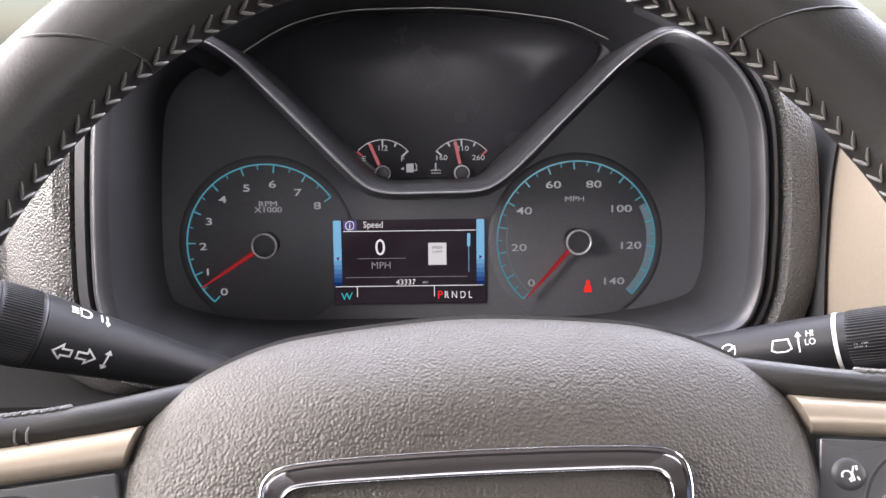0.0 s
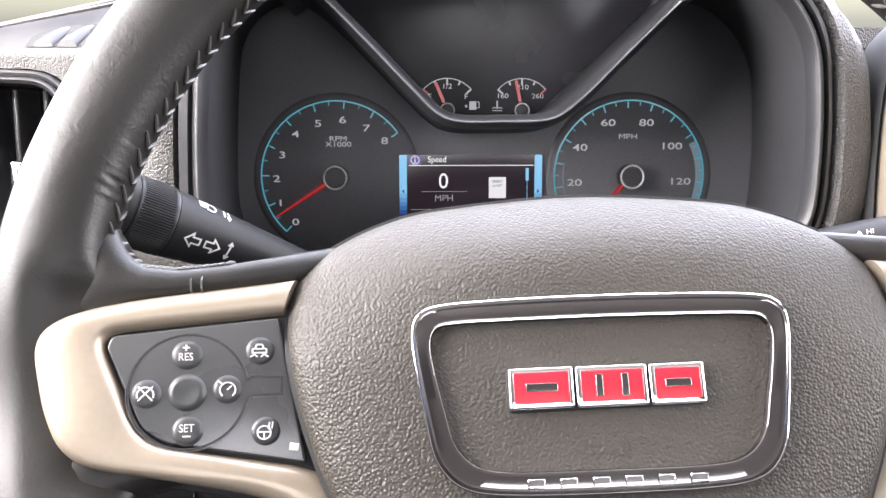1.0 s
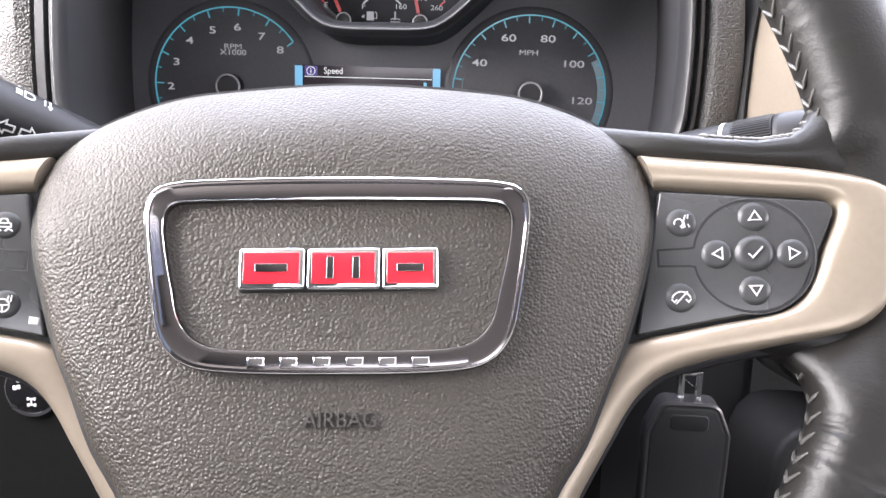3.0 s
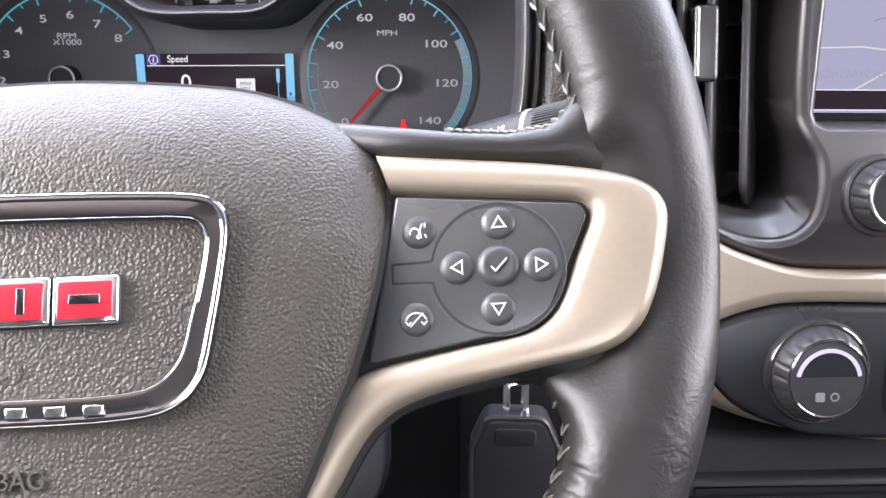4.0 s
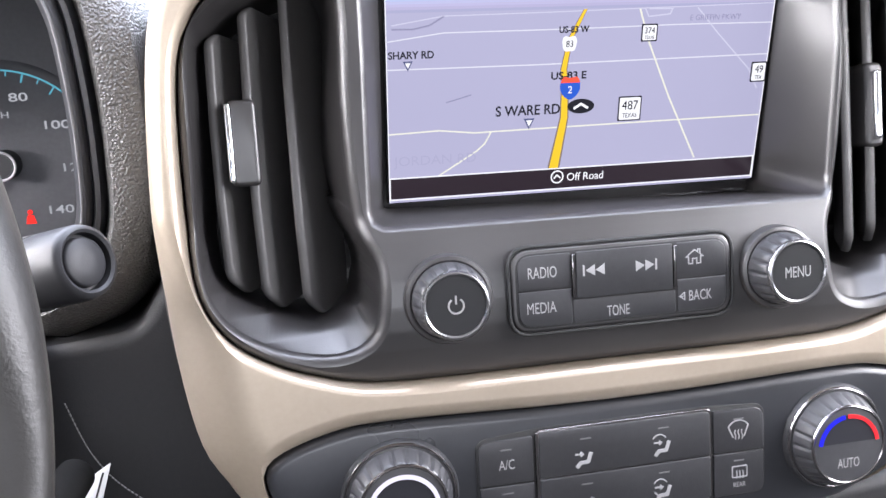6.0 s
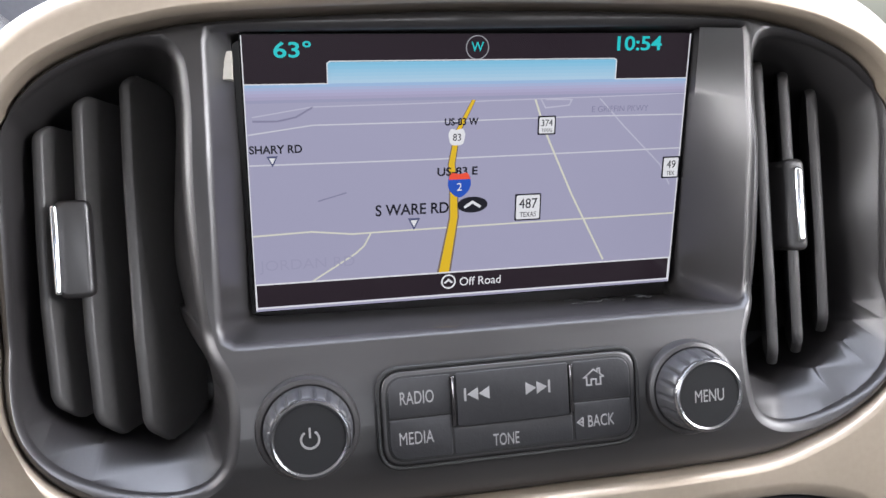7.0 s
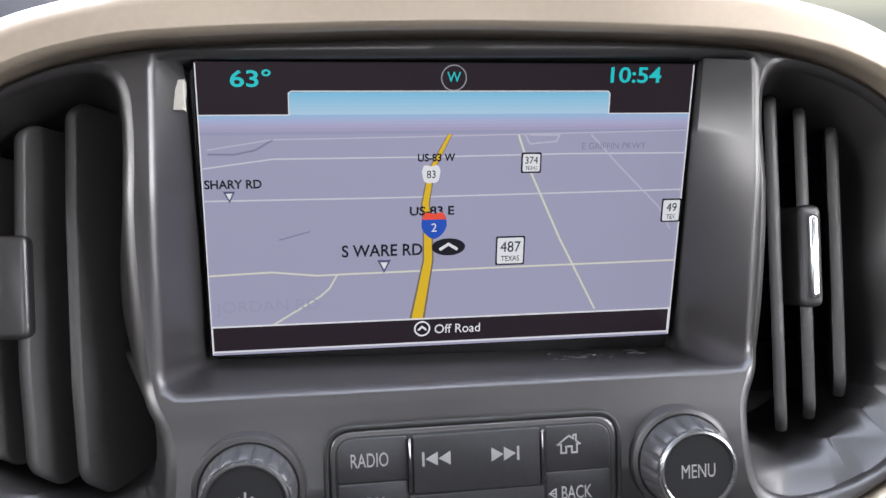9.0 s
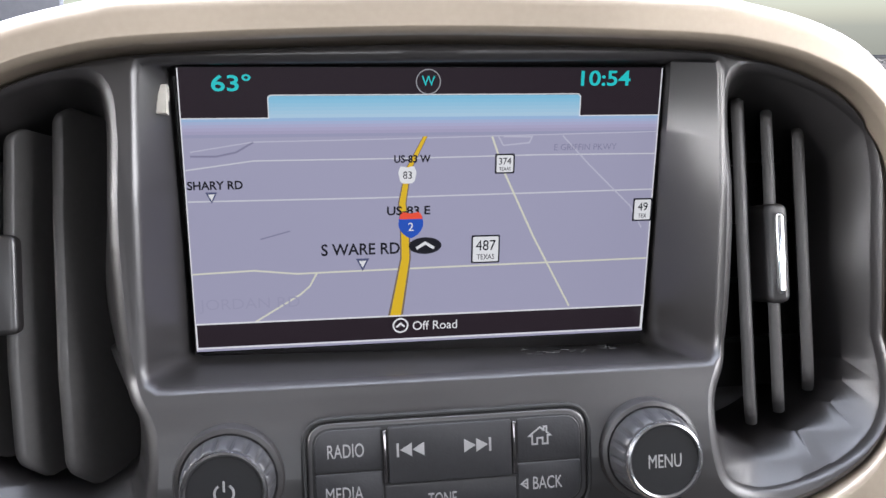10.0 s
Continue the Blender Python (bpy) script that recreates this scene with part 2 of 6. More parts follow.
def inset(loop, d):
    out = []
    for i, p in enumerate(loop):
        a, b = (p - loop[i - 1]).normalized(), (loop[(i + 1) % len(loop)] - p).normalized()
        t = (a + b).normalized() if (a + b).length > 1e-6 else a
        nrm = Vector((-t.y, t.x))
        out.append(p + nrm * d / max(abs(nrm.dot(Vector((-a.y, a.x)))), 0.5))
    return out


def loft(bm, rings, closed=True, cap0=False, cap1=False):
    """Skin over rings of points given in millimetres (u, v, n)."""
    made = [[bm.verts.new((p[0] * MM, p[1] * MM, p[2] * MM)) for p in r] for r in rings]
    for a, b in zip(made, made[1:]):
        for i in range(len(a) if closed else len(a) - 1):
            j = (i + 1) % len(a)
            try:
                bm.faces.new((a[i], a[j], b[j], b[i]))
            except ValueError:
                pass
    if cap0:
        bm.faces.new(made[0][::-1])
    if cap1:
        bm.faces.new(made[-1])
    return bm


def lift(loop, n):
    return [(p[0], p[1], n) for p in loop]


def slab(bm, loop, n0, n1, bevel=0.0, steps=3):
    """A plate from n0 to n1 with rounded front edges."""
    rings = [lift(loop, n0)]
    if bevel > 0:
        for k in range(steps + 1):
            a = math.pi / 2 * k / steps
            rings.append(lift(inset(loop, bevel * (1 - math.cos(a))), n1 - bevel * (1 - math.sin(a))))
    else:
        rings.append(lift(loop, n1))
    return loft(bm, rings, cap0=True, cap1=True)


def box(bm, x0, x1, y0, y1, z0, z1):
    return slab(bm, [Vector(p) for p in ((x0, y0), (x1, y0), (x1, y1), (x0, y1))], z0, z1)


def turned(bm, cu, cv, profile, seg=40, ribs=0, depth=0.0, band=(0, 0), cap=True, groove=0.45):
    """A turned solid on the axis n through (cu, cv); profile: (radius, n). Ribs cut the radius within the band of n."""
    rings = []
    for r, n in profile:
        ring = []
        for i in range(seg):
            a = 2 * math.pi * i / seg
            rr = r
            if ribs and band[0] <= n <= band[1]:
                f = (i * ribs / seg) % 1
                rr = r - (depth if f < groove else 0)
            ring.append((cu + rr * math.cos(a), cv + rr * math.sin(a), n))
        rings.append(ring)
    return loft(bm, rings, cap0=cap, cap1=cap)


def ring_band(bm, cu, cv, r0, r1, n0, n1, a0=0.0, a1=360.0, seg=72):
    """A flat arc of rectangular section."""
    full = abs(a1 - a0) >= 359.9
    sections = []
    for i in range(seg if full else seg + 1):
        a = radians(a0 + (a1 - a0) * i / seg)
        c, s = math.cos(a), math.sin(a)
        sections.append([(cu + r * c, cv + r * s, n) for r, n in ((r0, n0), (r1, n0), (r1, n1), (r0, n1))])
    if full:
        sections.append(sections[0])
    return loft(bm, sections, cap0=not full, cap1=not full)


def hoop(bm, cu, cv, r, n, thick, seg=56):
    return pipe(bm, [(cu + r * math.cos(2 * math.pi * i / seg), cv + r * math.sin(2 * math.pi * i / seg), n) for i in range(seg)], thick, 8, True)


def stroke(bm, pts, width, n0, n1, closed=False):
    """A line of a drawn mark, as a thin raised ribbon."""
    ps = [Vector(p) for p in pts]
    k = len(ps)
    left, right = [], []
    for i, p in enumerate(ps):
        a = ps[i] - ps[i - 1] if (i or closed) else ps[1] - ps[0]
        b = ps[(i + 1) % k] - p if (i < k - 1 or closed) else a
        t = (a.normalized() + b.normalized())
        t = t.normalized() if t.length > 1e-4 else a.normalized()
        nrm = Vector((-t.y, t.x)) * (width / 2) / max(abs(Vector((-t.y, t.x)).dot(Vector((-a.y, a.x)).normalized())), 0.5)
        left.append(p + nrm)
        right.append(p - nrm)
    rings = [[(*l, n0), (*r, n0), (*r, n1), (*l, n1)] for l, r in zip(left, right)]
    if closed:
        rings.append(rings[0])
    return loft(bm, rings, cap0=not closed, cap1=not closed)


def arc(cu, cv, r, a0, a1, steps=14, squash=1.0):
    return [(cu + r * math.cos(radians(a0 + (a1 - a0) * i / steps)), cv + squash * r * math.sin(radians(a0 + (a1 - a0) * i / steps))) for i in range(steps + 1)]


def pipe(bm, path, radius, seg=10, closed=False):
    """A round bar along points (u, v, n); radius: a number or one for each point."""
    ps = [Vector(p) for p in path]
    k = len(ps)
    rings, side = [], None
    for i, p in enumerate(ps):
        a = ps[i - 1] if (i or closed) else p
        b = ps[(i + 1) % k] if (i < k - 1 or closed) else p
        t = (b - a).normalized()
        if side is None:
            side = t.orthogonal().normalized()
        side = (side - t * side.dot(t)).normalized()
        up = t.cross(side)
        r = radius[i] if isinstance(radius, (list, tuple)) else radius
        rings.append([p + side * r * math.cos(2 * math.pi * j / seg) + up * r * math.sin(2 * math.pi * j / seg) for j in range(seg)])
    if closed:
        rings.append(rings[0])
    return loft(bm, rings, cap0=not closed, cap1=not closed)


def writing(name, body, u, v, n, height, material, parent, wide=1.0, slant=0.0, turn=0.0, deep=0.12, bold=0.0):
    """Lettering with the given capital height, centred at (u, v), raised from n."""
    cu = bpy.data.curves.new(name, "FONT")
    cu.body, cu.size, cu.align_x, cu.align_y = body, height / 0.7 * MM, "CENTER", "CENTER"
    cu.extrude, cu.shear, cu.offset = deep / 2 * MM, slant, bold * MM
    cu.resolution_u = 4
    tmp = new("tmp", cu)
    me = bpy.data.meshes.new_from_object(tmp.evaluated_get(bpy.context.evaluated_depsgraph_get()))
    bpy.data.objects.remove(tmp)
    bpy.data.curves.remove(cu)
    me.name = name
    xs = [q.co.x for q in me.vertices]
    ys = [q.co.y for q in me.vertices]
    wide = wide if wide < 3 else wide * MM / (max(xs) - min(xs))
    me.transform(Matrix.Translation((-(max(xs) + min(xs)) / 2, -(max(ys) + min(ys)) / 2, 0)))
    me.transform(Matrix.Translation((u * MM, v * MM, (n + deep / 2) * MM)) @ pose(0, 0, 0, 0, 0, turn) @ Matrix.Diagonal((wide, 1, 1, 1)))
    bm = bmesh.new()
    bm.from_mesh(me)
    bmesh.ops.remove_doubles(bm, verts=bm.verts[:], dist=1e-6)
    bm.to_mesh(me)
    bm.free()
    me.materials.clear()
    me.materials.append(material)
    ob = new(name, me)
    ob.parent = parent
    return ob


def carve(ob, cutters, bevel=0.0, segments=3):
    """Cuts the given meshes out of ob, rounds the edges and keeps the result as one mesh."""
    tools = []
    for bm in cutters:
        bmesh.ops.recalc_face_normals(bm, faces=bm.faces[:])
        me = bpy.data.meshes.new("cutter")
        bm.to_mesh(me)
        bm.free()
        tool = new("cutter", me)
        tool.matrix_world = ob.matrix_world
        tools.append(tool)
    bpy.context.view_layer.update()
    for tool in tools:
        tool.matrix_world = ob.matrix_world.copy()
        mod = ob.modifiers.new("cut", "BOOLEAN")
        mod.object, mod.operation, mod.solver = tool, "DIFFERENCE", "EXACT"
    if bevel:
        mod = ob.modifiers.new("round", "BEVEL")
        mod.width, mod.segments, mod.limit_method, mod.angle_limit = bevel * MM, segments, "ANGLE", radians(40)
        mod.use_clamp_overlap = True
    bpy.context.view_layer.update()
    me = bpy.data.meshes.new_from_object(ob.evaluated_get(bpy.context.evaluated_depsgraph_get()))
    ob.modifiers.clear()
    old = ob.data
    ob.data = me
    me.name = old.name
    for tool in tools:
        bpy.data.objects.remove(tool)
    for p in me.polygons:
        p.use_smooth = True
    me.set_sharp_from_angle(angle=radians(32))
    even = ob.modifiers.new("even", "WEIGHTED_NORMAL")
    even.keep_sharp, even.weight = True, 50
    return ob


WHEEL = upright((0.020, 0.373, 0.800), 30, 0, -1.8)
CLUSTER = upright((0.0, 0.740, 0.820), 7)
STACK = upright((0.405, 0.520, 0.770), 12, 1.5, 0.4)
POD = upright((0.405, 0.520, 0.770), 15, 1.5, 0.4)
DISPLAY = upright((0.405, 0.575, 0.865), -1.85, 2.4, 1.0)

# ---- cabin shell ----
bm = bmesh.new()
box(bm, -30000, 30000, -30000, 30000, -600, -550)
structure("ground", bm, ASPHALT, label="grey asphalt car park outside the truck", category="ground")
bm = bmesh.new()
box(bm, -620, 1300, -1350, 1350, 280, 300)
structure("floor", bm, CARPET, label="dark carpeted cabin floor", category="floor")
bm = bmesh.new()
box(bm, -560, 1240, -1350, 420, 1400, 1440)
structure("ceiling", bm, HEADLINER, label="grey cloth headliner", category="ceiling")
for nm, x0, x1 in (("wall_left", -640, -580), ("wall_right", 1240, 1300)):
    bm = bmesh.new()
    box(bm, x0, x1, -1350, 1350, 300, 900)
    box(bm, x0, x1, -1350, -450, 900, 1440)
    box(bm, x0, x1, 560, 640, 900, 1440)
    box(bm, x0, x1, -450, 560, 1370, 1440)
    structure(nm, bm, CABIN, label="charcoal door trim under a side window", category="door")
bm = bmesh.new()
box(bm, -640, 1300, -1410, -1350, 300, 980)
box(bm, -640, -250, -1410, -1350, 980, 1440)
box(bm, 950, 1300, -1410, -1350, 980, 1440)
structure("wall_back", bm, CABIN, label="charcoal rear cab wall below the back window", category="wall")
bm = bmesh.new()
box(bm, -640, 1300, 1180, 1240, 300, 900)
structure("firewall", bm, CARPET, label="dark padded bulkhead in front of the footwell", category="wall")

# ---- dashboard ----
dashboard = thing("dashboard", CLUSTER, "charcoal grained vinyl dashboard with a hooded instrument opening", "dashboard")
RIM_LOOP = smooth_loop([(0, -74), (120, -73), (185, -61), (203, -42), (207, -5), (206, 38), (202, 68), (190, 92), (171, 110), (151, 118), (137, 114), (119, 101), (87, 70),
                        (61, 44), (46, 32), (34, 28.5), (10, 28), (-14, 28), (-28, 32), (-44, 47), (-75, 79), (-102, 105), (-120, 116), (-135, 118), (-155, 110), (-171, 92),
                        (-178, 65), (-182, 0), (-180, -41), (-166, -62), (-110, -73)], 200)
HULL = smooth_loop([(0, -80), (120, -78), (185, -64), (204, -42), (208, -5), (207, 38), (203, 70), (192, 92), (171, 112), (140, 129), (92, 145), (3, 154), (-86, 145),
                    (-125, 129), (-155, 112), (-172, 92), (-179, 65), (-183, 0), (-181, -41), (-166, -64), (-110, -77)], 140)


def reach(p):
    """How far the cowl stands out at p: least at the middle, most at the sides."""
    f = min(max((abs(p.x - 8) - 95) / 75, 0), 1)
    return 86 + 56 * f * f * (3 - 2 * f)


def drawn_in(loop):
    """The cowl narrows towards the driver where it stands out further."""
    out = []
    for p in loop:
        k = (578.6 - reach(p)) / (578.6 - (100 if p.x < -120 else 86))
        out.append(Vector((6 + (p.x - 6) * k, 53.6 + (p.y - 53.6) * k)))
    return out


def stand(loop, source, d):
    return [(p.x, p.y, reach(q) + d) for p, q in zip(loop, source)]


BROW = drawn_in(RIM_LOOP)
SHELL = drawn_in(HULL)


def outward(loop):
    out = []
    for i, p in enumerate(loop):
        t = (loop[(i + 1) % len(loop)] - loop[i - 1]).normalized()
        out.append(Vector((t.y, -t.x)))
    return out


def swell(right, left, up, down, n, nr=0, nl=0, nu=0, nd=0):
    ring = []
    for p, o, q in zip(SHELL, outward(SHELL), HULL):
        x, y = o
        ring.append((p.x + (x * right if x > 0 else x * left), p.y + (y * up if y > 0 else y * down),
                     reach(q) + n + nr * max(x, 0) + nl * max(-x, 0) + nu * max(y, 0) + nd * max(-y, 0)))
    return ring


bm = bmesh.new()
loft(bm, [lift(inset(RIM_LOOP, 9), 0), stand(inset(BROW, 6), RIM_LOOP, -9)])
part("cowl_wall", bm, WALL, dashboard, "matt black wall round the gauges")
bm = bmesh.new()
loft(bm, [stand(inset(BROW, 6), RIM_LOOP, -9), stand(inset(BROW, 4.4), RIM_LOOP, -2.5), stand(inset(BROW, 2), RIM_LOOP, 0.3), stand(BROW, RIM_LOOP, 0), stand(inset(BROW, -2.2), RIM_LOOP, -4),
          stand(inset(BROW, -3), RIM_LOOP, -14), lift(inset(RIM_LOOP, -3), 0)])
part("instrument_cowl", bm, BLACK, dashboard, "satin black moulded rim round the gauges")
bm = bmesh.new()
pipe(bm, stand(inset(BROW, 1.6), RIM_LOOP, -0.2), 0.75, 8, True)
part("cowl_edge", bm, EDGE, dashboard, "thin satin grey edge line of the cowl")
bm = bmesh.new()
loft(bm, [swell(-1, -1, -1, -1, -26), swell(0.5, 0.5, 0, 0, -6), swell(3, 3, 3, 3, -1.5), swell(5, 8, 6, 6, -2), swell(6, 10, 8, 8, -9), swell(6.5, 10.5, 8, 8, -20)])
part("cowl_lip", bm, BLACK, dashboard, "black rolled lip of the instrument hood")
bm = bmesh.new()
loft(bm, [swell(6, 10, 7, 7, -12, 0, 0, -2, 0), swell(7.5, 12, 9, 9, -7, 2, 2, -4, 0), swell(11, 20, 13, 14, -3, 4, 0, -8, 0), swell(19, 36, 17, 22, -4, 6, -6, -20, -4), swell(27, 58, 20, 30, -9, 8, -22, -44, -10),
          swell(33, 76, 22, 37, -24, 8, -48, -110, -22), swell(37, 84, 22, 42, -60, -10, -70, -220, -40)])
part("dash_pad", bm, DASH, dashboard, "grained soft vinyl round the hood")
bm = bmesh.new()
ARCH = [(-128, 100), (-110, 112.5), (-81, 129), (-46, 138), (3, 140), (45, 138.5), (94, 132), (124, 120), (140, 106)]
loft(bm, [[(u, v, 4) for u, v in ARCH], [(u * 1.01, v + 2, 40) for u, v in ARCH], [(u * 1.05, v + 10, 96) for u, v in ARCH]], closed=False)
part("hood_underside", bm, BLACK, dashboard, "matt black underside of the hood")
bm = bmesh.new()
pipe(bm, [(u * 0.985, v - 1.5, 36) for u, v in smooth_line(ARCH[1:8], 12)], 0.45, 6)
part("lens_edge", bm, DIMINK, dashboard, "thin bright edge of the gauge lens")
bm = bmesh.new()
box(bm, 215, 1225, 84, 100, -420, -60)
box(bm, -250, 215, 120, 135, -420, -160)
part("dash_top", bm, DASH, dashboard, "grained top pad that runs to the windshield")
bm = bmesh.new()
box(bm, -560, -226, -335, -152, 0, 145)
box(bm, -262, 150, -335, -80, 40, 144)
part("knee_panel", bm, FOOTWELL, dashboard, "dark lower knee panel", 30)
bm = bmesh.new()
slab(bm, rounded([(120, -330), (238, -330), (240, -50, 16), (214, -50, 12), (196, -80, 20), (120, -88)]), 40, 136, 8)
part("side_panel", bm, CONSOLE, dashboard, "dark panel beside the centre stack", 30)
bm = bmesh.new()
slab(bm, rounded([(-560, -140, 5), (-232, -140, 20), (-225, -60, 30), (-226, 50, 30), (-262, 80, 34), (-560, 80, 5)]), -60, 2, 8)
left_fascia = part("left_fascia", bm, DASH, dashboard, "grained end of the dashboard beside the door")
bm = bmesh.new()
slab(bm, rounded([(-384, 66, 20), (-384, -124, 20), (-288, -124, 26), (-283, -60, 40), (-286, 64, 34)]), -90, 30)
carve(left_fascia, [bm], 2)


def scuttle(u, s, up=0.0):
    """A point on the slope that rises from the fascia to the ridge of the dash top."""
    ridge = 100 + (u + 366) * 0.205
    bow = 3 * math.sin(math.pi * min(s, 1))
    return (u, 79 + s * (ridge - 79) + bow + up, -4 - 56 * s)


US = [-560 + 17 * k for k in range(22)]
bm = bmesh.new()
loft(bm, [[scuttle(u, s) for u in US] for s in (0, 0.2, 0.4, 0.6, 0.8, 0.95)] + [[(u, scuttle(u, 1)[1] - 5, -60) for u in US]], closed=False)
part("defroster_panel", bm, SATIN, dashboard, "smooth charcoal side defroster panel")
for s, r in ((0.93, 1.6), (1.03, 2.4)):
    bm = bmesh.new()
    pipe(bm, [scuttle(u, s, 1.2) for u in US], r, 8)
    part("ridge_line", bm, KNOB, dashboard, "pale raised edge line")
bm = bmesh.new()
loft(bm, [[(u, scuttle(u, 1)[1] + dv, n) for u in US] for dv, n in ((-2, -60), (2.5, -64), (9, -84), (16, -120), (22, -190), (24, -400))], closed=False)
part("dash_crest", bm, DASH, dashboard, "grained crest of the dashboard by the pillar")
bm = bmesh.new()
UO = [-322 + 5 * k for k in range(13)]
loft(bm, [[scuttle(u, s * (1 - 0.5 * abs((u + 292) / 31) ** 3), 1.0) for u in UO] for s in (0.03, 0.2, 0.42)], closed=False)
outlet = part("defroster_outlet", bm, GAP, dashboard, "dark side defroster slot")
for u0 in (-310, -293, -276):
    bm = bmesh.new()
    rings = []
    for s, w, h in ((0.02, 6.8, 5.0), (0.10, 6.4, 6.4), (0.2, 5.4, 5.6), (0.3, 4.0, 3.6), (0.38, 1.4, 1.2)):
        c = scuttle(u0 + 30 * s, s, 0.6)
        rings.append([(c[0] + w * math.cos(b), c[1] + h * math.sin(b), c[2]) for b in [math.pi * j / 10 for j in range(11)]])
    loft(bm, rings, cap0=True, cap1=True)
    part("scoop", bm, KNOB, outlet, "pale moulded air scoop")
bm = bmesh.new()
pipe(bm, [(-560, -146, 6), (-330, -146, 6), (-250, -144, 4), (-225, -138, 0)], 5, 10)
part("fascia_lip", bm, LEVER, dashboard, "rounded lower lip of the fascia")

# ---- instrument cluster ----
cluster = thing("instrument_cluster", CLUSTER, "dark analogue gauge cluster with blue rings and red needles", "gauges")
bm = bmesh.new()
box(bm, -205, 225, -95, 160, -6, 0)
part("face_plate", bm, FACE, cluster, "matt charcoal gauge face")
bm = bmesh.new()
slab(bm, rounded([(-14, 27), (36, 27), (140, 125, 20), (60, 142, 60), (-50, 142, 60), (-125, 122, 20)]), 0, 1.6, 0.5)
part("upper_lens", bm, LENS, cluster, "gloss black upper lens")
RPM, MPH = (-102, -12), (109, -12)


def dial(centre, first, sweep, count, minor, values, marks, needle, caption, cap_at):
    cu, cv = centre
    bm = bmesh.new()
    turned(bm, cu, cv, [(60, 0), (59.6, 0.4), (57, 1.6)], 72)
    plate = part("dial_plate", bm, FACE, cluster, "round charcoal dial")
    bm = bmesh.new()
    ring_band(bm, cu, cv, 53.6, 54.6, 1.6, 2.2, first, first - sweep, 96)
    part("dial_ring", bm, CYAN, plate, "thin blue lit ring")
    for i in range(count * minor + 1):
        a = radians(first - sweep * i / (count * minor))
        long = 5.4 if i % minor == 0 else 3.2
        bm = bmesh.new()
        stroke(bm, [(cu + r * math.cos(a), cv + r * math.sin(a)) for r in (54, 54 - long)], 0.9 if i % minor == 0 else 0.6, 1.6, 2.2)
        part("tick", bm, CYAN, plate)
    for text, (u, v) in zip(values, marks):
        writing("numeral", text, u, v, 1.8, 4.8, NUMERAL, plate, 1.6, bold=0.05)
    for text, (u, v) in zip(caption, cap_at):
        writing("caption", text, u, v, 1.8, 3.6, NUMERAL, plate, 1.35)
    hub = bmesh.new()
    turned(hub, cu, cv, [(8.6, 1.6), (8.6, 12), (7.8, 13.5), (6.6, 13.6), (6.4, 13.1)], 40)
    cap = part("needle_hub", hub, BLACK, cluster, "round needle cap")
    bm = bmesh.new()
    hoop(bm, cu, cv, 8.0, 13.2, 0.8)
    part("hub_ring", bm, SILVER, cap, "bright rim of the needle cap")
    a = radians(needle)
    c, s = math.cos(a), math.sin(a)
    bm = bmesh.new()
    loft(bm, [[(cu + r * c - w * s, cv + r * s + w * c, 8), (cu + r * c + w * s, cv + r * s - w * c, 8), (cu + r * c + w * s * 0.4, cv + r * s - w * c * 0.4, 9.6), (cu + r * c - w * s * 0.4, cv + r * s + w * c * 0.4, 9.6)]
              for r, w in ((8, 1.8), (30, 1.3), (52, 0.6))], cap0=True, cap1=True)
    part("needle", bm, NEEDLE, cluster, "tapered red pointer")
    return plate


RPM_MARKS = [(-132.4, -44.5), (-143, -30.6), (-145.3, -13.1), (-140.8, 3.9), (-131, 18.8), (-114.7, 26.2), (-97.1, 28.7), (-80.1, 22.8), (-67.3, 13.8)]
MPH_MARKS = [(78.4, -41.1), (69.8, -16.5), (73.3, 8.7), (93.3, 26.3), (120.8, 26.3), (140.1, 9.5), (147.1, -15.9), (135.7, -40.6)]
dial(RPM, 226.6, 191, 8, 2, "012345678", RPM_MARKS, 213, ("RPM", "X1000"), ((-100.6, 15.4), (-100.6, 11.4)))
speedo = dial(MPH, 228, 272, 14, 2, ("0", "20", "40", "60", "80", "100", "120", "140"), MPH_MARKS, 228, ("MPH",), ((107.7, 16.5),))
bm = bmesh.new()
ring_band(bm, *MPH, 48.6, 53.4, 1.6, 1.9, 28, -44, 40)
part("pale_band", bm, BAND, speedo, "pale translucent band of the scale")
bm = bmesh.new()
ring_band(bm, *MPH, 47.4, 48.0, 1.6, 1.9, 228, 168, 30)
part("inner_line", bm, BAND, speedo)
bm = bmesh.new()
turned(bm, 117.6, -41.2, [(1.5, 1.6), (1.5, 2.0)], 14)
slab(bm, rounded([(114.6, -48.2), (120.6, -48.2), (119.4, -43, 1), (115.8, -43, 1)]), 1.6, 2.0)
part("seat_belt_telltale", bm, REDLIT, cluster, "red seat belt warning light")


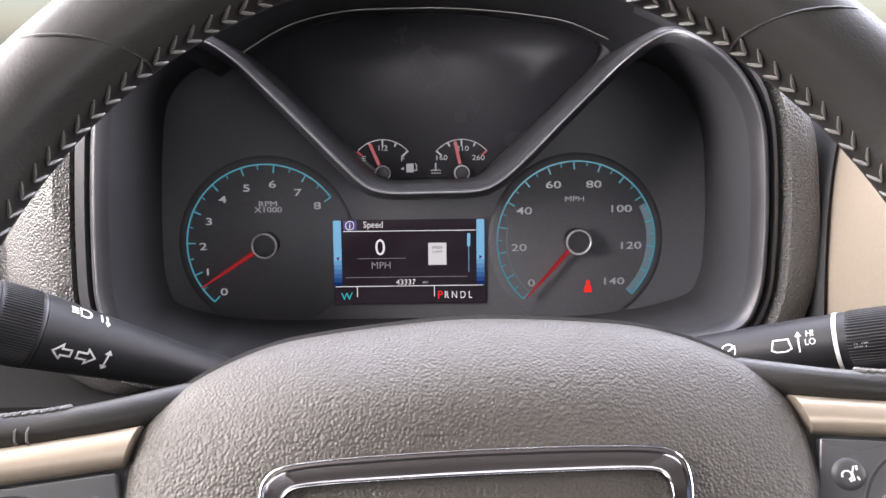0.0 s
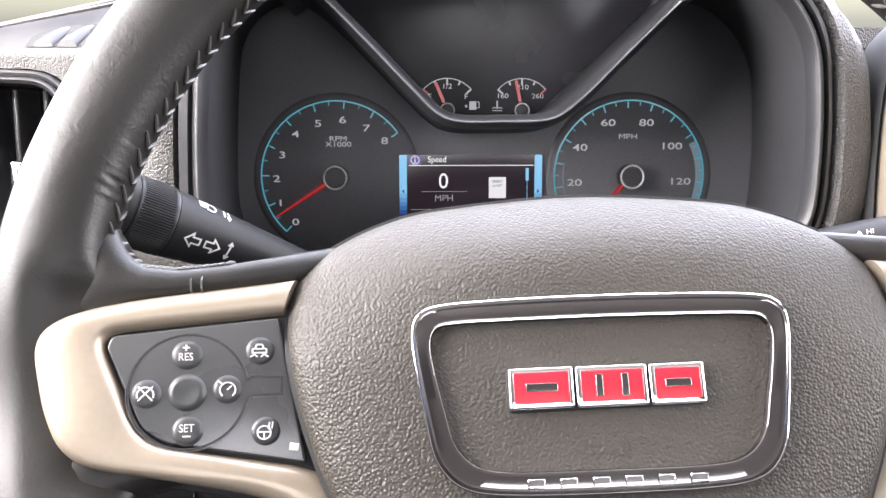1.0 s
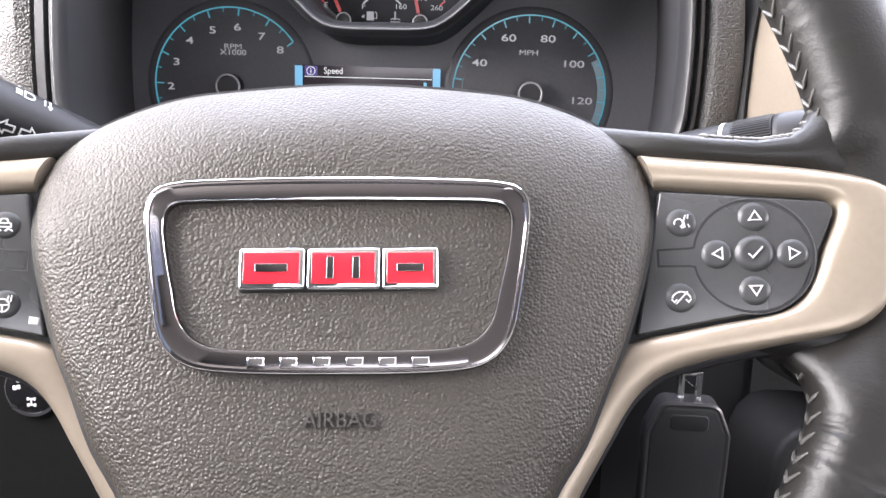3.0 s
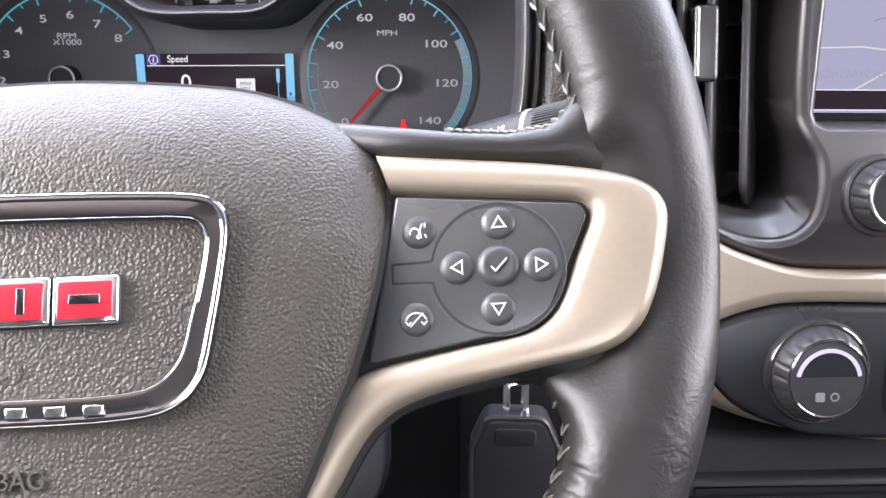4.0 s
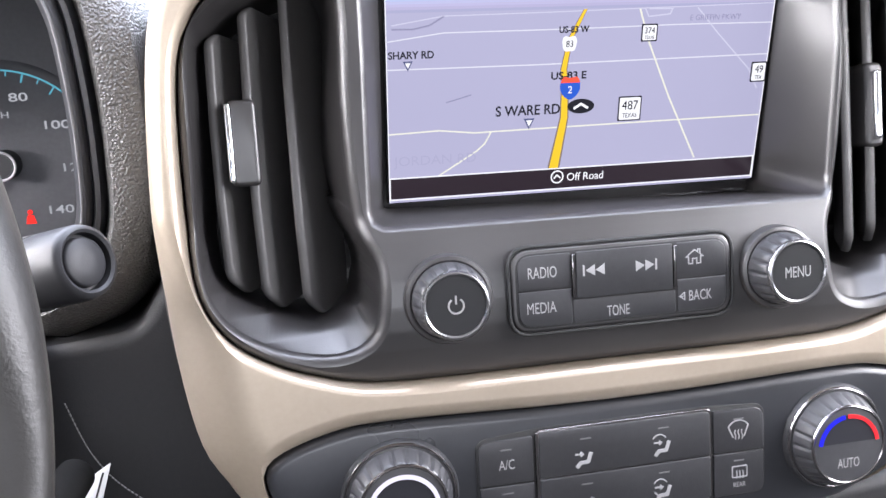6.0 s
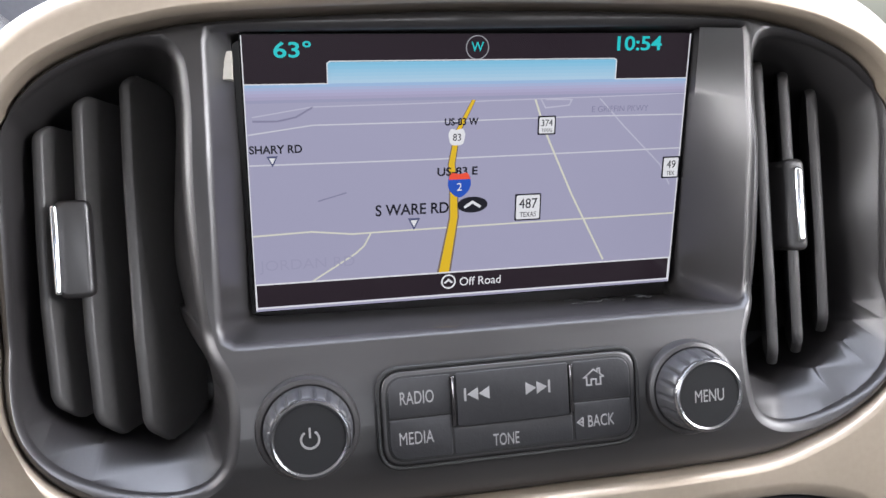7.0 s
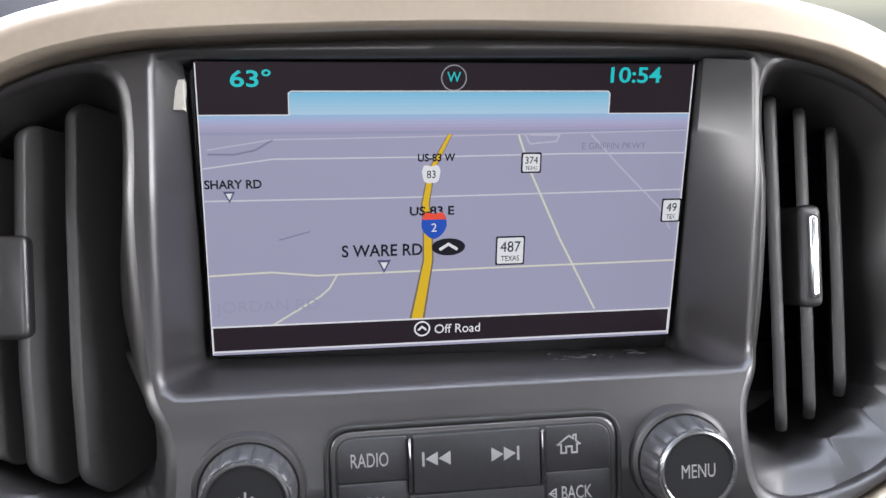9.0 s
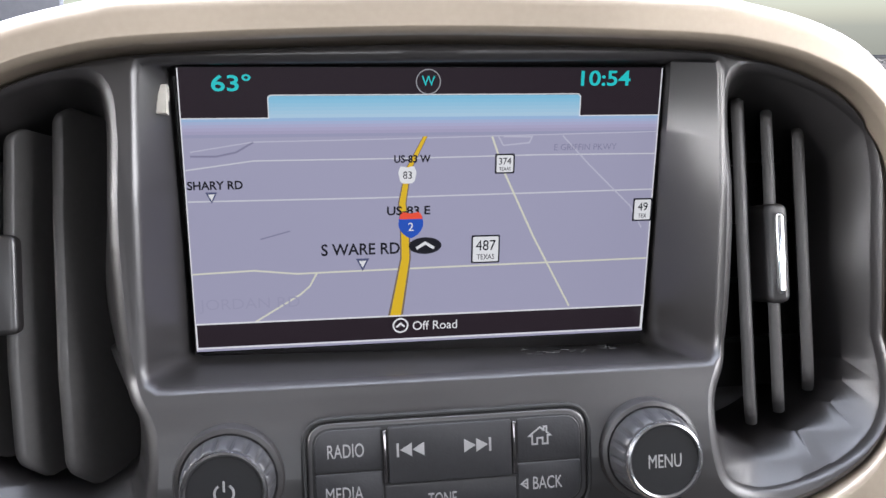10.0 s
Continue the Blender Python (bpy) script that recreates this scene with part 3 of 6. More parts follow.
def small_gauge(cu, cv, needle, labels, places, reds):
    bm = bmesh.new()
    ring_band(bm, cu, cv, 22.2, 22.8, 1.6, 2.1, 139, 41, 24)
    g = part("gauge_scale", bm, NUMERAL, cluster, "white arc of a small gauge")
    for i, a in enumerate((139, 114.5, 90, 65.5, 41)):
        bm = bmesh.new()
        long = 5 if i % 2 == 0 else 3.2
        stroke(bm, [(cu + r * math.cos(radians(a)), cv + r * math.sin(radians(a))) for r in (22.8, 22.8 - long)], 1.1, 1.6, 2.2)
        part("tick", bm, NEEDLE if i == reds else NUMERAL, g)
    for text, (u, v) in zip(labels, places):
        writing("numeral", text, u, v, 1.8, 3.4, NUMERAL, g, 1.2)
    bm = bmesh.new()
    turned(bm, cu, cv, [(5.2, 1.6), (5.2, 5), (4.6, 5.4)], 28)
    hub = part("needle_hub", bm, BLACK, cluster)
    bm = bmesh.new()
    hoop(bm, cu, cv, 4.9, 5.3, 0.5, 28)
    part("hub_ring", bm, SILVER, hub)
    c, s = math.cos(radians(needle)), math.sin(radians(needle))
    bm = bmesh.new()
    stroke(bm, [(cu + 6 * c, cv + 6 * s), (cu + 21.5 * c, cv + 21.5 * s)], 2.2, 3.4, 4.4)
    part("needle", bm, NEEDLE, cluster, "short red pointer")


small_gauge(-22.4, 35.2, 113, ("E", "1/2", "F"), ((-34.8, 45.2), (-22, 52.2), (-8.8, 44.9)), 0)
small_gauge(30.9, 35.0, 102, ("160", "210", "260"), ((17.6, 45.4), (31.5, 51.5), (42.2, 45.2)), 4)
bm = bmesh.new()
slab(bm, rounded([(-6.6, 35.6), (-1.6, 35.6), (-1.6, 41.6, 0.6), (-6.6, 41.6, 0.6)]), 1.6, 2.0)
stroke(bm, [(-1.6, 37), (0.4, 37), (0.4, 40.6), (-0.8, 41.6)], 0.6, 1.6, 2.0)
slab(bm, rounded([(-10.4, 38.2), (-8.2, 37), (-8.2, 39.4)]), 1.6, 2.0)
part("fuel_symbol", bm, GREYLIT, cluster, "white fuel pump mark")
bm = bmesh.new()
stroke(bm, [(13.3, 37), (13.3, 42)], 1.0, 1.6, 2.0)
stroke(bm, [(10, 36.6), (11.6, 37.2), (13.3, 36.6), (15, 37.2), (16.8, 36.6)], 0.6, 1.6, 2.0)
stroke(bm, [(10, 35), (16.8, 35)], 0.6, 1.6, 2.0)
part("coolant_symbol", bm, GREYLIT, cluster, "white coolant thermometer mark")

# driver information display
bm = bmesh.new()
box(bm, -57, 46, -54.5, 3.8, 0, 2.4)
info = part("info_display", bm, DISPLAYBLACK, cluster, "lit colour display between the dials")
for x0 in (-57, 40.6):
    bm = bmesh.new()
    slab(bm, rounded([(x0, -24), (x0 + 5.4, -24), (x0 + 5.4, 3.6, 1), (x0, 3.6, 1)]), 2.4, 2.6)
    bar = part("blue_bar", bm, BLUELIT, info, "blue lit side bar")
    for k in range(6):
        f = 1 - (k + 1) / 7
        bm = bmesh.new()
        box(bm, x0, x0 + 5.4, -27 - 3 * k, -24 - 3 * k, 2.4, 2.55)
        part("blue_bar_foot", bm, light_paint("fading blue bar", (0.20 * f * f, 0.50 * f ** 1.6, 0.02 + 0.74 * f), 0.9), info)
for x0, x1, y0, w, m in ((-50, 40, -4.2, 0.5, WHITELIT), (-56, 45, -42.2, 0.5, WHITELIT), (-41, -8, -22.9, 0.3, GREYLIT), (-49, 34, -35.9, 0.3, GREYLIT)):
    bm = bmesh.new()
    box(bm, x0, x1, y0, y0 + w, 2.4, 2.6)
    part("display_line", bm, m, info)
bm = bmesh.new()
slab(bm, rounded([(-50, -3.4), (-41, -3.4), (-41, 3.4), (-50, 3.4)]), 2.4, 2.55)
part("info_tab", bm, PURPLELIT, info, "violet information tab")
for body_text, u, v, h, m, wd in (("i", -45.6, 0, 4.0, WHITELIT, 1.2), ("Speed", -29.8, -0.2, 4.4, WHITELIT, 0.9), ("0", -25.2, -15, 11.0, WHITELIT, 0.95), ("MPH", -24.8, -27.4, 4.6, GREYLIT, 1.05),
                                  ("43337", -8.0, -39.2, 3.6, WHITELIT, 1.05), ("W", -48.6, -48.8, 5.2, TEAL, 1.0), ("P", 15.6, -48.4, 5.4, REDLIT, 1.0), ("R N D L", 28, -48.4, 5.0, WHITELIT, 0.78)):
    writing("display_text", body_text, u, v, 2.5, h, m, info, wd)
for u in (-41.6, 11.2):
    bm = bmesh.new()
    box(bm, u, u + 0.5, -49.5, -42.2, 2.4, 2.6)
    part("display_tick", bm, WHITELIT, info)
for u, w in ((3.4, 2.2), (6.2, 0.8)):
    bm = bmesh.new()
    box(bm, u, u + w, -40.4, -39.0, 2.4, 2.6)
    part("unit_mark", bm, GREYLIT, info)
for u, w in ((-54.2, -1), (43.2, 1)):
    bm = bmesh.new()
    slab(bm, rounded([(u + w * 1.3, -22.5), (u - w * 0.8, -20.9), (u - w * 0.8, -24.1)]), 2.6, 2.75)
    part("side_arrow", bm, PURPLELIT, info)
bm = bmesh.new()
stroke(bm, arc(-45.6, 0, 2.9, 0, 345, 20), 0.4, 2.5, 2.7, True)
part("info_ring", bm, WHITELIT, info)
bm = bmesh.new()
box(bm, 7.6, 20, -27.6, -12.4, 2.4, 2.6)
card = part("speed_limit_sign", bm, SIGNWHITE, info, "small white speed limit sign")
writing("sign_text", "SPEED", 13.8, -15.6, 2.65, 1.8, MAPINK, card, 1.1)
writing("sign_text", "LIMIT", 13.8, -18.6, 2.65, 1.8, MAPINK, card, 1.1)
bm = bmesh.new()
slab(bm, rounded([(34.2, -15, 0.8), (36.4, -15, 0.8), (36.4, -6, 0.8), (34.2, -6, 0.8)]), 2.4, 2.6)
stroke(bm, [(35.3, -15), (35.3, -33)], 0.4, 2.4, 2.55)
part("scroll_bar", bm, BLUELIT, info)

# ---- steering wheel ----
wheel = thing("steering_wheel", WHEEL, "black leather steering wheel with champagne spokes and chrome badge frame", "steering wheel")
bm = bmesh.new()
CU, CV, RC = -2, 27, 180.5


def flare(v):
    """How far the leather reaches in from the rim beside the spokes."""
    if v > 40:
        return 24 * math.exp(-((v - 40) / 9) ** 2)
    if v < -16:
        return 24 * math.exp(-((v + 16) / 14) ** 2)
    return 24


def tall(s):
    """The rim is a little taller than wide in its upper half."""
    return 1.045 if s > 0 else 1.0


sections = []
for i in range(1200):
    a = 2 * math.pi * i / 1200
    c, s = math.cos(a), math.sin(a)
    sec = []
    for j in range(24):
        b = 2 * math.pi * j / 24
        cb, sb = math.cos(b), math.sin(b)
        rad = 18.2 * (abs(cb) ** 0.9) * (1 if cb > 0 else -1)
        hgt = 16.0 * (abs(sb) ** 0.92) * (1 if sb > 0 else -1)
        lump = 0.35 * noise.noise((c * 9, s * 9, j * 0.4)) + 0.5 * noise.noise((c * 3, s * 3, 5))
        dip = math.exp(-((s + 0.075) / 0.17) ** 2)
        if hgt > 0:
            hgt *= 1 - 0.55 * dip
        if cb < 0:
            rad *= 1 - 0.16 * min(max((-s - 0.2) / 0.4, 0), 1)
            web = flare(CV + RC * s)
            rad -= web * (-cb) ** 1.5
            hgt -= 0.75 * web * (-cb)
        vv = CV + RC * s
        crease = (math.exp(-((vv - 74) / 26) ** 2) + math.exp(-((vv + 48) / 24) ** 2)) * max(0.0, 0.55 - cb) * max(0.0, noise.noise((c * 14, s * 14, 2 + j * 0.2)) + 0.25)
        fold = crease * noise.noise((a * 66 + 4 * noise.noise((a * 11, j * 0.35, 7)), j * 0.2, 3))
        rad += 1.0 * fold * (-1 if cb < 0 else 1)
        hgt += 1.7 * fold
        r = RC + rad * (1 + 0.02 * lump)
        sec.append((CU + r * c, CV + r * s * tall(s), -12 + 8 * max(s, 0) ** 2 + hgt + 0.3 * lump))
    sections.append(sec)
sections.append(sections[0])
loft(bm, sections)
rim = part("rim", bm, LEATHER, wheel, "smooth black leather rim", 60)
bm = bmesh.new()
for i in range(156):
    a = 2 * math.pi * (i + 0.5) / 156
    if not (-0.27 < math.sin(a) < 0.165):
        way = 1 if math.cos(a) > 0 else -1
        for outer in (1, -1):
            pts = []
            for k, (d, e) in enumerate(((3.0, 0.022), (2.2, 0.015), (1.1, 0.006), (0.1, -0.005))):
                b = radians(178 - outer * d * 5.5)
                sn = math.sin(a)
                rr, hh = 18.6 * math.cos(b) * (1 - 0.16 * min(max((-sn - 0.2) / 0.4, 0), 1)) - flare(CV + RC * sn), 16.4 * math.sin(b) - 0.75 * flare(CV + RC * sn)
                pts.append((CU + (RC + rr) * math.cos(a + way * e), CV + (RC + rr) * math.sin(a + way * e) * tall(math.sin(a)), -12 + 8 * max(math.sin(a), 0) ** 2 + hh))
            pipe(bm, pts, [0.35, 0.6, 0.78, 0.4], 6)
part("stitching", bm, THREAD, rim, "coarse lacing stitches along the inner seam", kind="stuff")
for a in (48, 132, 228, 312):
    bm = bmesh.new()
    slant = 5.5 if a in (132, 312) else -5.5
    path = []
    for k in range(28):
        b = 2 * math.pi * k / 28
        c, s = math.cos(radians(a + slant * math.cos(b))), math.sin(radians(a + slant * math.cos(b)))
        path.append((CU + (RC + 18.3 * math.cos(b)) * c, CV + (RC + 18.3 * math.cos(b)) * s * tall(s), -12 + 8 * max(s, 0) ** 2 + 16.1 * math.sin(b)))
    pipe(bm, path, 0.55, 6, True)
    part("seam", bm, LEATHER, rim, "raised cross seam of the leather")

# airbag cover: one domed pad
PADLOOP = smooth_loop([(0, -104), (34, -100), (56, -82), (67, -61), (76, -47), (83.5, -30), (91, -13), (98.5, 12), (101.5, 34), (99, 48), (88, 60), (68, 70.5), (46, 75.5), (0, 79),
                       (-46, 75.5), (-68, 70.5), (-88, 60), (-99, 48), (-101.5, 34), (-98.5, 12), (-91, -13), (-83.5, -30), (-76, -47), (-67, -61), (-56, -82), (-34, -100)], 120)
bm = bmesh.new()
rings = [lift([p * 1.0 for p in PADLOOP], -60)]
for k in range(15):
    f = 1 - (k / 14) ** 1.35 * 0.97
    ring = []
    for p in PADLOOP:
        q = Vector((p.x * f, 8 + (p.y - 8) * f))
        edge = max(0.0, (f - 0.52) / 0.48)
        topward = max(0.0, (p.y - 20) / 60)
        drop = 6 * edge ** 2.6 + 20 * topward * edge ** 1.7 + 3.5 * max(0, (f - 0.93) / 0.07) ** 2
        ring.append((q.x, q.y, -0.4 - drop))
    rings.append(ring)
loft(bm, rings, cap1=True)
cover = part("airbag_cover", bm, COVER, wheel, "grained black vinyl airbag cover", 50)
bm = bmesh.new()
edge_low = [-11.2 - 20 * max(0.0, (p.y - 20) / 60) for p in PADLOOP]
loft(bm, [[(p.x, p.y, n) for p, n in zip(inset(PADLOOP, d), [q + e for q in edge_low])] for d, e in ((0.5, 0), (-1.6, -0.4), (-1.8, -6))])
part("cover_joint", bm, GAP, cover, "dark joint round the airbag cover")
writing("airbag_lettering", "AIRBAG", 1.6, -38.8, -1.6, 4.8, EMBOSS, wheel, 22, deep=2.2)
bm = bmesh.new()
stroke(bm, [(-6, -10.5), (-6, -13), (2, -13)], 0.7, -0.6, -0.15)
stroke(bm, arc(3, -11.4, 2.6, -160, 60), 0.7, -0.6, -0.15)
part("embossed_mark", bm, COVER, wheel, "faint moulded mark in the vinyl")

# chrome frame and badge
FRAME_OUT = smooth_loop([(0, -25.7), (31.5, -25.1), (46, -22.4), (53.5, -14.5), (56.5, -2), (59, 14), (60, 25), (58, 31.4), (51, 34.2), (30, 35.4), (0, 35.8), (-30, 35.4), (-51, 34.2), (-58, 31.4), (-60, 25), (-59, 14), (-56.5, -2),
                         (-53.5, -14.5), (-46, -22.4), (-31.5, -25.1)], 140)
FRAME_IN = smooth_loop([(0, -18.4), (29.5, -18.1), (41, -15.9), (47.4, -9.5), (50.3, 1), (52.8, 12), (54, 21), (52.4, 26), (47, 27.7), (25, 28.2), (0, 28.4), (-25, 28.2), (-47, 27.7), (-52.4, 26), (-54, 21), (-52.8, 12), (-50.3, 1),
                        (-47.4, -9.5), (-41, -15.9), (-29.5, -18.1)], 140)


def between(a, b, f, n):
    return [(p.x + (q.x - p.x) * f, p.y + (q.y - p.y) * f, n) for p, q in zip(a, b)]


bm = bmesh.new()
loft(bm, [between(FRAME_OUT, FRAME_IN, f, n) for f, n in ((-0.02, -4), (0.0, 1.2), (0.1, 2.4), (0.2, 2.6), (0.3, 2.3), (0.8, 2.9), (0.93, 2.6), (1.0, 1.6), (1.02, -3))])
badge_frame = part("badge_frame", bm, DARKCHROME, wheel, "smoked chrome frame of the badge", 30)
for f0, thick in ((0.05, 0.24), (0.95, 0.16)):
    bm = bmesh.new()
    pipe(bm, between(FRAME_OUT, FRAME_IN, f0, 2.45), thick, 8, True)
    part("chrome_edge", bm, CHROME, badge_frame, "bright chrome edge line")
for i in range(6):
    u = -23.6 + i * 9.9
    bm = bmesh.new()
    slab(bm, rounded([(u - 2.6, -23.2), (u + 2.6, -23.2 + 0.05), (u + 2.6, -20.5), (u - 2.6, -20.5)]), 2.2, 3.4, 0.4)
    part("name_bar", bm, CHROME, badge_frame, "raised chrome bar in place of a letter")
bm = bmesh.new()
slab(bm, rounded([(-30.8, -0.6, 2), (31.8, 0.2, 2), (31.8, 13.8, 2), (-30.8, 13.2, 2)]), -1.5, 0.3, 0.8)
badge = part("badge", bm, GAP, wheel, "plain red and chrome block badge")


def badge_block(x0, x1, hollow):
    out = rounded([(x0, 0.2, 1.2), (x1, 0.4, 1.2), (x1, 13.4, 1.2), (x0, 13.2, 1.2)])
    bm = bmesh.new()
    slab(bm, out, -0.5, 2.2, 0.9)
    block = part("badge_block", bm, CHROME, badge, "raised chrome block")
    bm = bmesh.new()
    slab(bm, rounded([(x0 + 1.5, 1.9, 0.8), (x1 - 1.5, 2.0, 0.8), (x1 - 1.5, 11.8, 0.8), (x0 + 1.5, 11.7, 0.8)]), 2.0, 2.6, 0.3)
    part("red_inlay", bm, RED, block, "red enamel inlay")
    for a, b, c, d in hollow:
        bm = bmesh.new()
        slab(bm, rounded([(a, c, 0.4), (b, c, 0.4), (b, d, 0.4), (a, d, 0.4)]), 2.3, 2.9, 0.2)
        part("slot", bm, DARKCHROME, block, "smoked chrome slot")


badge_block(-30.2, -9.8, [(-25.0, -15.0, 5.6, 8.2)])
badge_block(-9.2, 13.4, [(-3.0, -0.8, 3.4, 10.4), (5.0, 7.2, 3.4, 10.4)])
badge_block(14.0, 31.4, [(18.6, 26.8, 5.6, 8.2)])

# spokes with their switches


def dish(bm, extra=0.0):
    for w in bm.verts:
        w.co.z += (-13.5 + (min(abs(w.co.x) / MM, 170) - 105) * 0.165 + extra) * MM
    return bm


def spoke(side):
    f = side < 0
    fl = lambda pts: rounded(pts, flip=f)
    # leather tongue from the rim to the hub
    bm = bmesh.new()
    secs = []
    TONGUE = ((178, 86, 24, 5), (172, 82, 28, 7.5), (166, 76, 33, 9.5), (160, 68.5, 36, 10.4), (157.5, 64.5, 37, 10), (155.5, 60.8, 38, 10), (153, 57.4, 39, 10), (149, 54.4, 40, 9.8), (138, 53, 41.5, 9), (124, 54.2, 43, 8.5), (110, 56.5, 45, 8), (97, 60, 47, 8), (84, 63.5, 50, 8), (70, 66, 54, 7))
    for u, top, low, th in TONGUE:
        mid, hh = (top + low) / 2, (top - low) / 2
        nc = -14 - (180 - u) * 0.06 - max(0, 112 - u) * 0.4
        secs.append([(side * u, mid + hh * math.cos(b), nc + th * math.sin(b)) for b in [2 * math.pi * k / 20 for k in range(20)]])
    loft(bm, secs, cap0=True, cap1=True)
    lace = bmesh.new()
    for i in range(15):
        u = 120 + 2.6 * i
        k = max(j for j in range(len(TONGUE)) if TONGUE[j][0] >= u)
        (u0, t0, l0, h0), (u1, t1, l1, h1) = TONGUE[k], TONGUE[min(k + 1, len(TONGUE) - 1)]
        w = (u0 - u) / max(u0 - u1, 1e-6)
        top, low, th = t0 + (t1 - t0) * w, l0 + (l1 - l0) * w, h0 + (h1 - h0) * w
        nc = -14 - (180 - u) * 0.06
        for lean, e in ((24, 2.2), (-14, 2.2)):
            path = [(side * (u + e * q), (top + low) / 2 + ((top - low) / 2 + 0.3) * math.cos(radians(14 + lean * q)), nc + (th + 0.3) * math.sin(radians(14 + lean * q))) for q in (0, 0.35, 0.7, 1)]
            pipe(lace, path, [0.6, 0.75, 0.6, 0.35], 6)
    tongue = part("leather_tongue", bm, LEATHER, wheel, "leather wrapped top edge of the spoke", 60)
    part("lacing", lace, THREAD, tongue, "coarse lacing along the spoke edge", kind="stuff")
    bm = bmesh.new()
    secs = []
    for u, top, low, th in ((178, 6, -66, 9), (173, 4, -48, 10), (167, 2, -36, 10.5), (160, 0, -28, 10), (152, -2, -23, 9), (142, -4, -20, 8), (128, -6, -19, 7)):
        mid, hh = (top + low) / 2, (top - low) / 2
        secs.append([(side * u, mid + hh * math.cos(b), -15.5 - (178 - u) * 0.10 + th * math.sin(b)) for b in [2 * math.pi * k / 20 for k in range(20)]])
    loft(bm, secs, cap0=True, cap1=True)
    part("leather_gusset", bm, LEATHER, wheel, "leather web under the spoke", 60)
    bm = bmesh.new()
    for u in (128, 131.5):
        pipe(bm, [(side * (u + 1.2 * math.sin(k)), 46.5 + 5.2 * math.cos(k), -16.8 + 9.2 * math.sin(k)) for k in (0.1, 0.5, 0.9, 1.4, 1.9, 2.4, 2.9)], 0.35, 5)
    if side < 0:
        part("cross_stitch", bm, THREAD, tongue)
    else:
        bm.free()
    # champagne trim
    bm = bmesh.new()
    outer = smooth_line([(99, 48.3), (106, 47.3), (130, 44.2), (150, 41.3), (166, 37.8), (176.5, 33), (180.3, 26), (178.6, 15), (175, 3), (169.5, -6.5), (160, -12.2), (140, -16.2), (118, -20.6), (105, -24.6), (97.5, -29.5), (92, -36),
                         (86, -46), (77.5, -60.5), (63, -86), (50, -104)])
    inner = smooth_line([(103.2, 36.1), (109, 35.5), (130, 33.3), (148, 31.4), (155.6, 30.2), (158.2, 28.2), (158.2, 24), (154, 14), (149.3, 3), (145, -2.8), (138, -6.4), (122, -9.2), (108, -11.7), (97, -13.8), (89, -18), (82, -28),
                         (74, -42), (66, -56), (54, -78), (40, -98)])
    secs = []
    for p, q in zip(outer, inner):
        w = (q - p).length
        k = min(1.0, w / 12) / w
        across = [(0, -18), (0, -2.4), (0.5, -0.4), (1.4, 1.0), (2.8, 2.0), (4.6, 2.5)]
        prof = [(d * k, n) for d, n in across] + [(0.5, 2.9)] + [(1 - d * k * 0.9, n) for d, n in across[::-1]]
        secs.append([(side * (p.x + (q.x - p.x) * e), p.y + (q.y - p.y) * e, n) for e, n in prof])
    loft(bm, secs, cap0=True, cap1=True)
    trim = part("spoke_trim", dish(bm), GOLD, wheel, "champagne metallic spoke trim", 55)
    bm = bmesh.new()
    slab(bm, fl([(88, -16, 3), (95, -15.9, 2), (139, -8.2, 14), (148, -2, 10), (161, 26, 3), (159.5, 32.3, 3), (104, 38, 1), (88, 38, 1)]), -6, -2.4, 0.3)
    recess = part("panel_gap", dish(bm), GAP, trim, "dark joint round the switch panel")
    bm = bmesh.new()
    slab(bm, fl([(95.2, -12.6, 1), (139, -5.0, 14), (146, -0.4, 10), (157.6, 25.4, 3), (156.4, 29.2, 3), (104.6, 34.8, 1)]), -5, 0.9, 0.8)
    panel = part("switch_panel", dish(bm), PANEL, wheel, "charcoal multifunction switch panel")
    bm = bmesh.new()
    back = [p for p in outer if p.y < 12]
    down = []
    for i, p in enumerate(back):
        t = (back[min(i + 1, len(back) - 1)] - back[max(i - 1, 0)]).normalized()
        down.append(Vector((-t.y, t.x)) * -1)
    if down[6].y > 0:
        down = [-d for d in down]
    loft(bm, [[(side * (p.x + d.x * w), p.y + d.y * w, n) for w, n in ((-6, -7), (0.5, -6.5), (2.0, -7.5), (2.4, -10), (1.4, -22), (-6, -24))] for p, d in zip(back, down)])
    part("spoke_back", dish(bm), BLACK, wheel, "black lower edge of the spoke")
    # keyhole groove
    bm = bmesh.new()
    ring = arc(132.2, 12.3 if side > 0 else 11.0, 18.2, 170, -170, 40)
    stroke(bm, [(side * u, v) for u, v in [(103, 9.6), (103, 15)] + [(112.6, 15.2)] + ring + [(112.6, 9.4)]], 0.7, 0.5, 1.0, True)
    part("groove", dish(bm), GAP, panel, "moulded keyhole line")
    # Paler hairline paints the light caught along the groove's edge.
    bm = bmesh.new()
    cv = 12.3 if side > 0 else 11.0
    stroke(bm, [(side * u, v) for u, v in [(102.3, 8.9), (102.3, 15.7), (112.8, 15.9)] + arc(132.2, cv, 18.9, 168, -168, 40) + [(112.8, 8.7)]], 0.3, 0.5, 1.05, True)
    part("groove_shine", dish(bm), EDGE, panel, "thin pale line painted as the lit side of the keyhole line")
    return panel


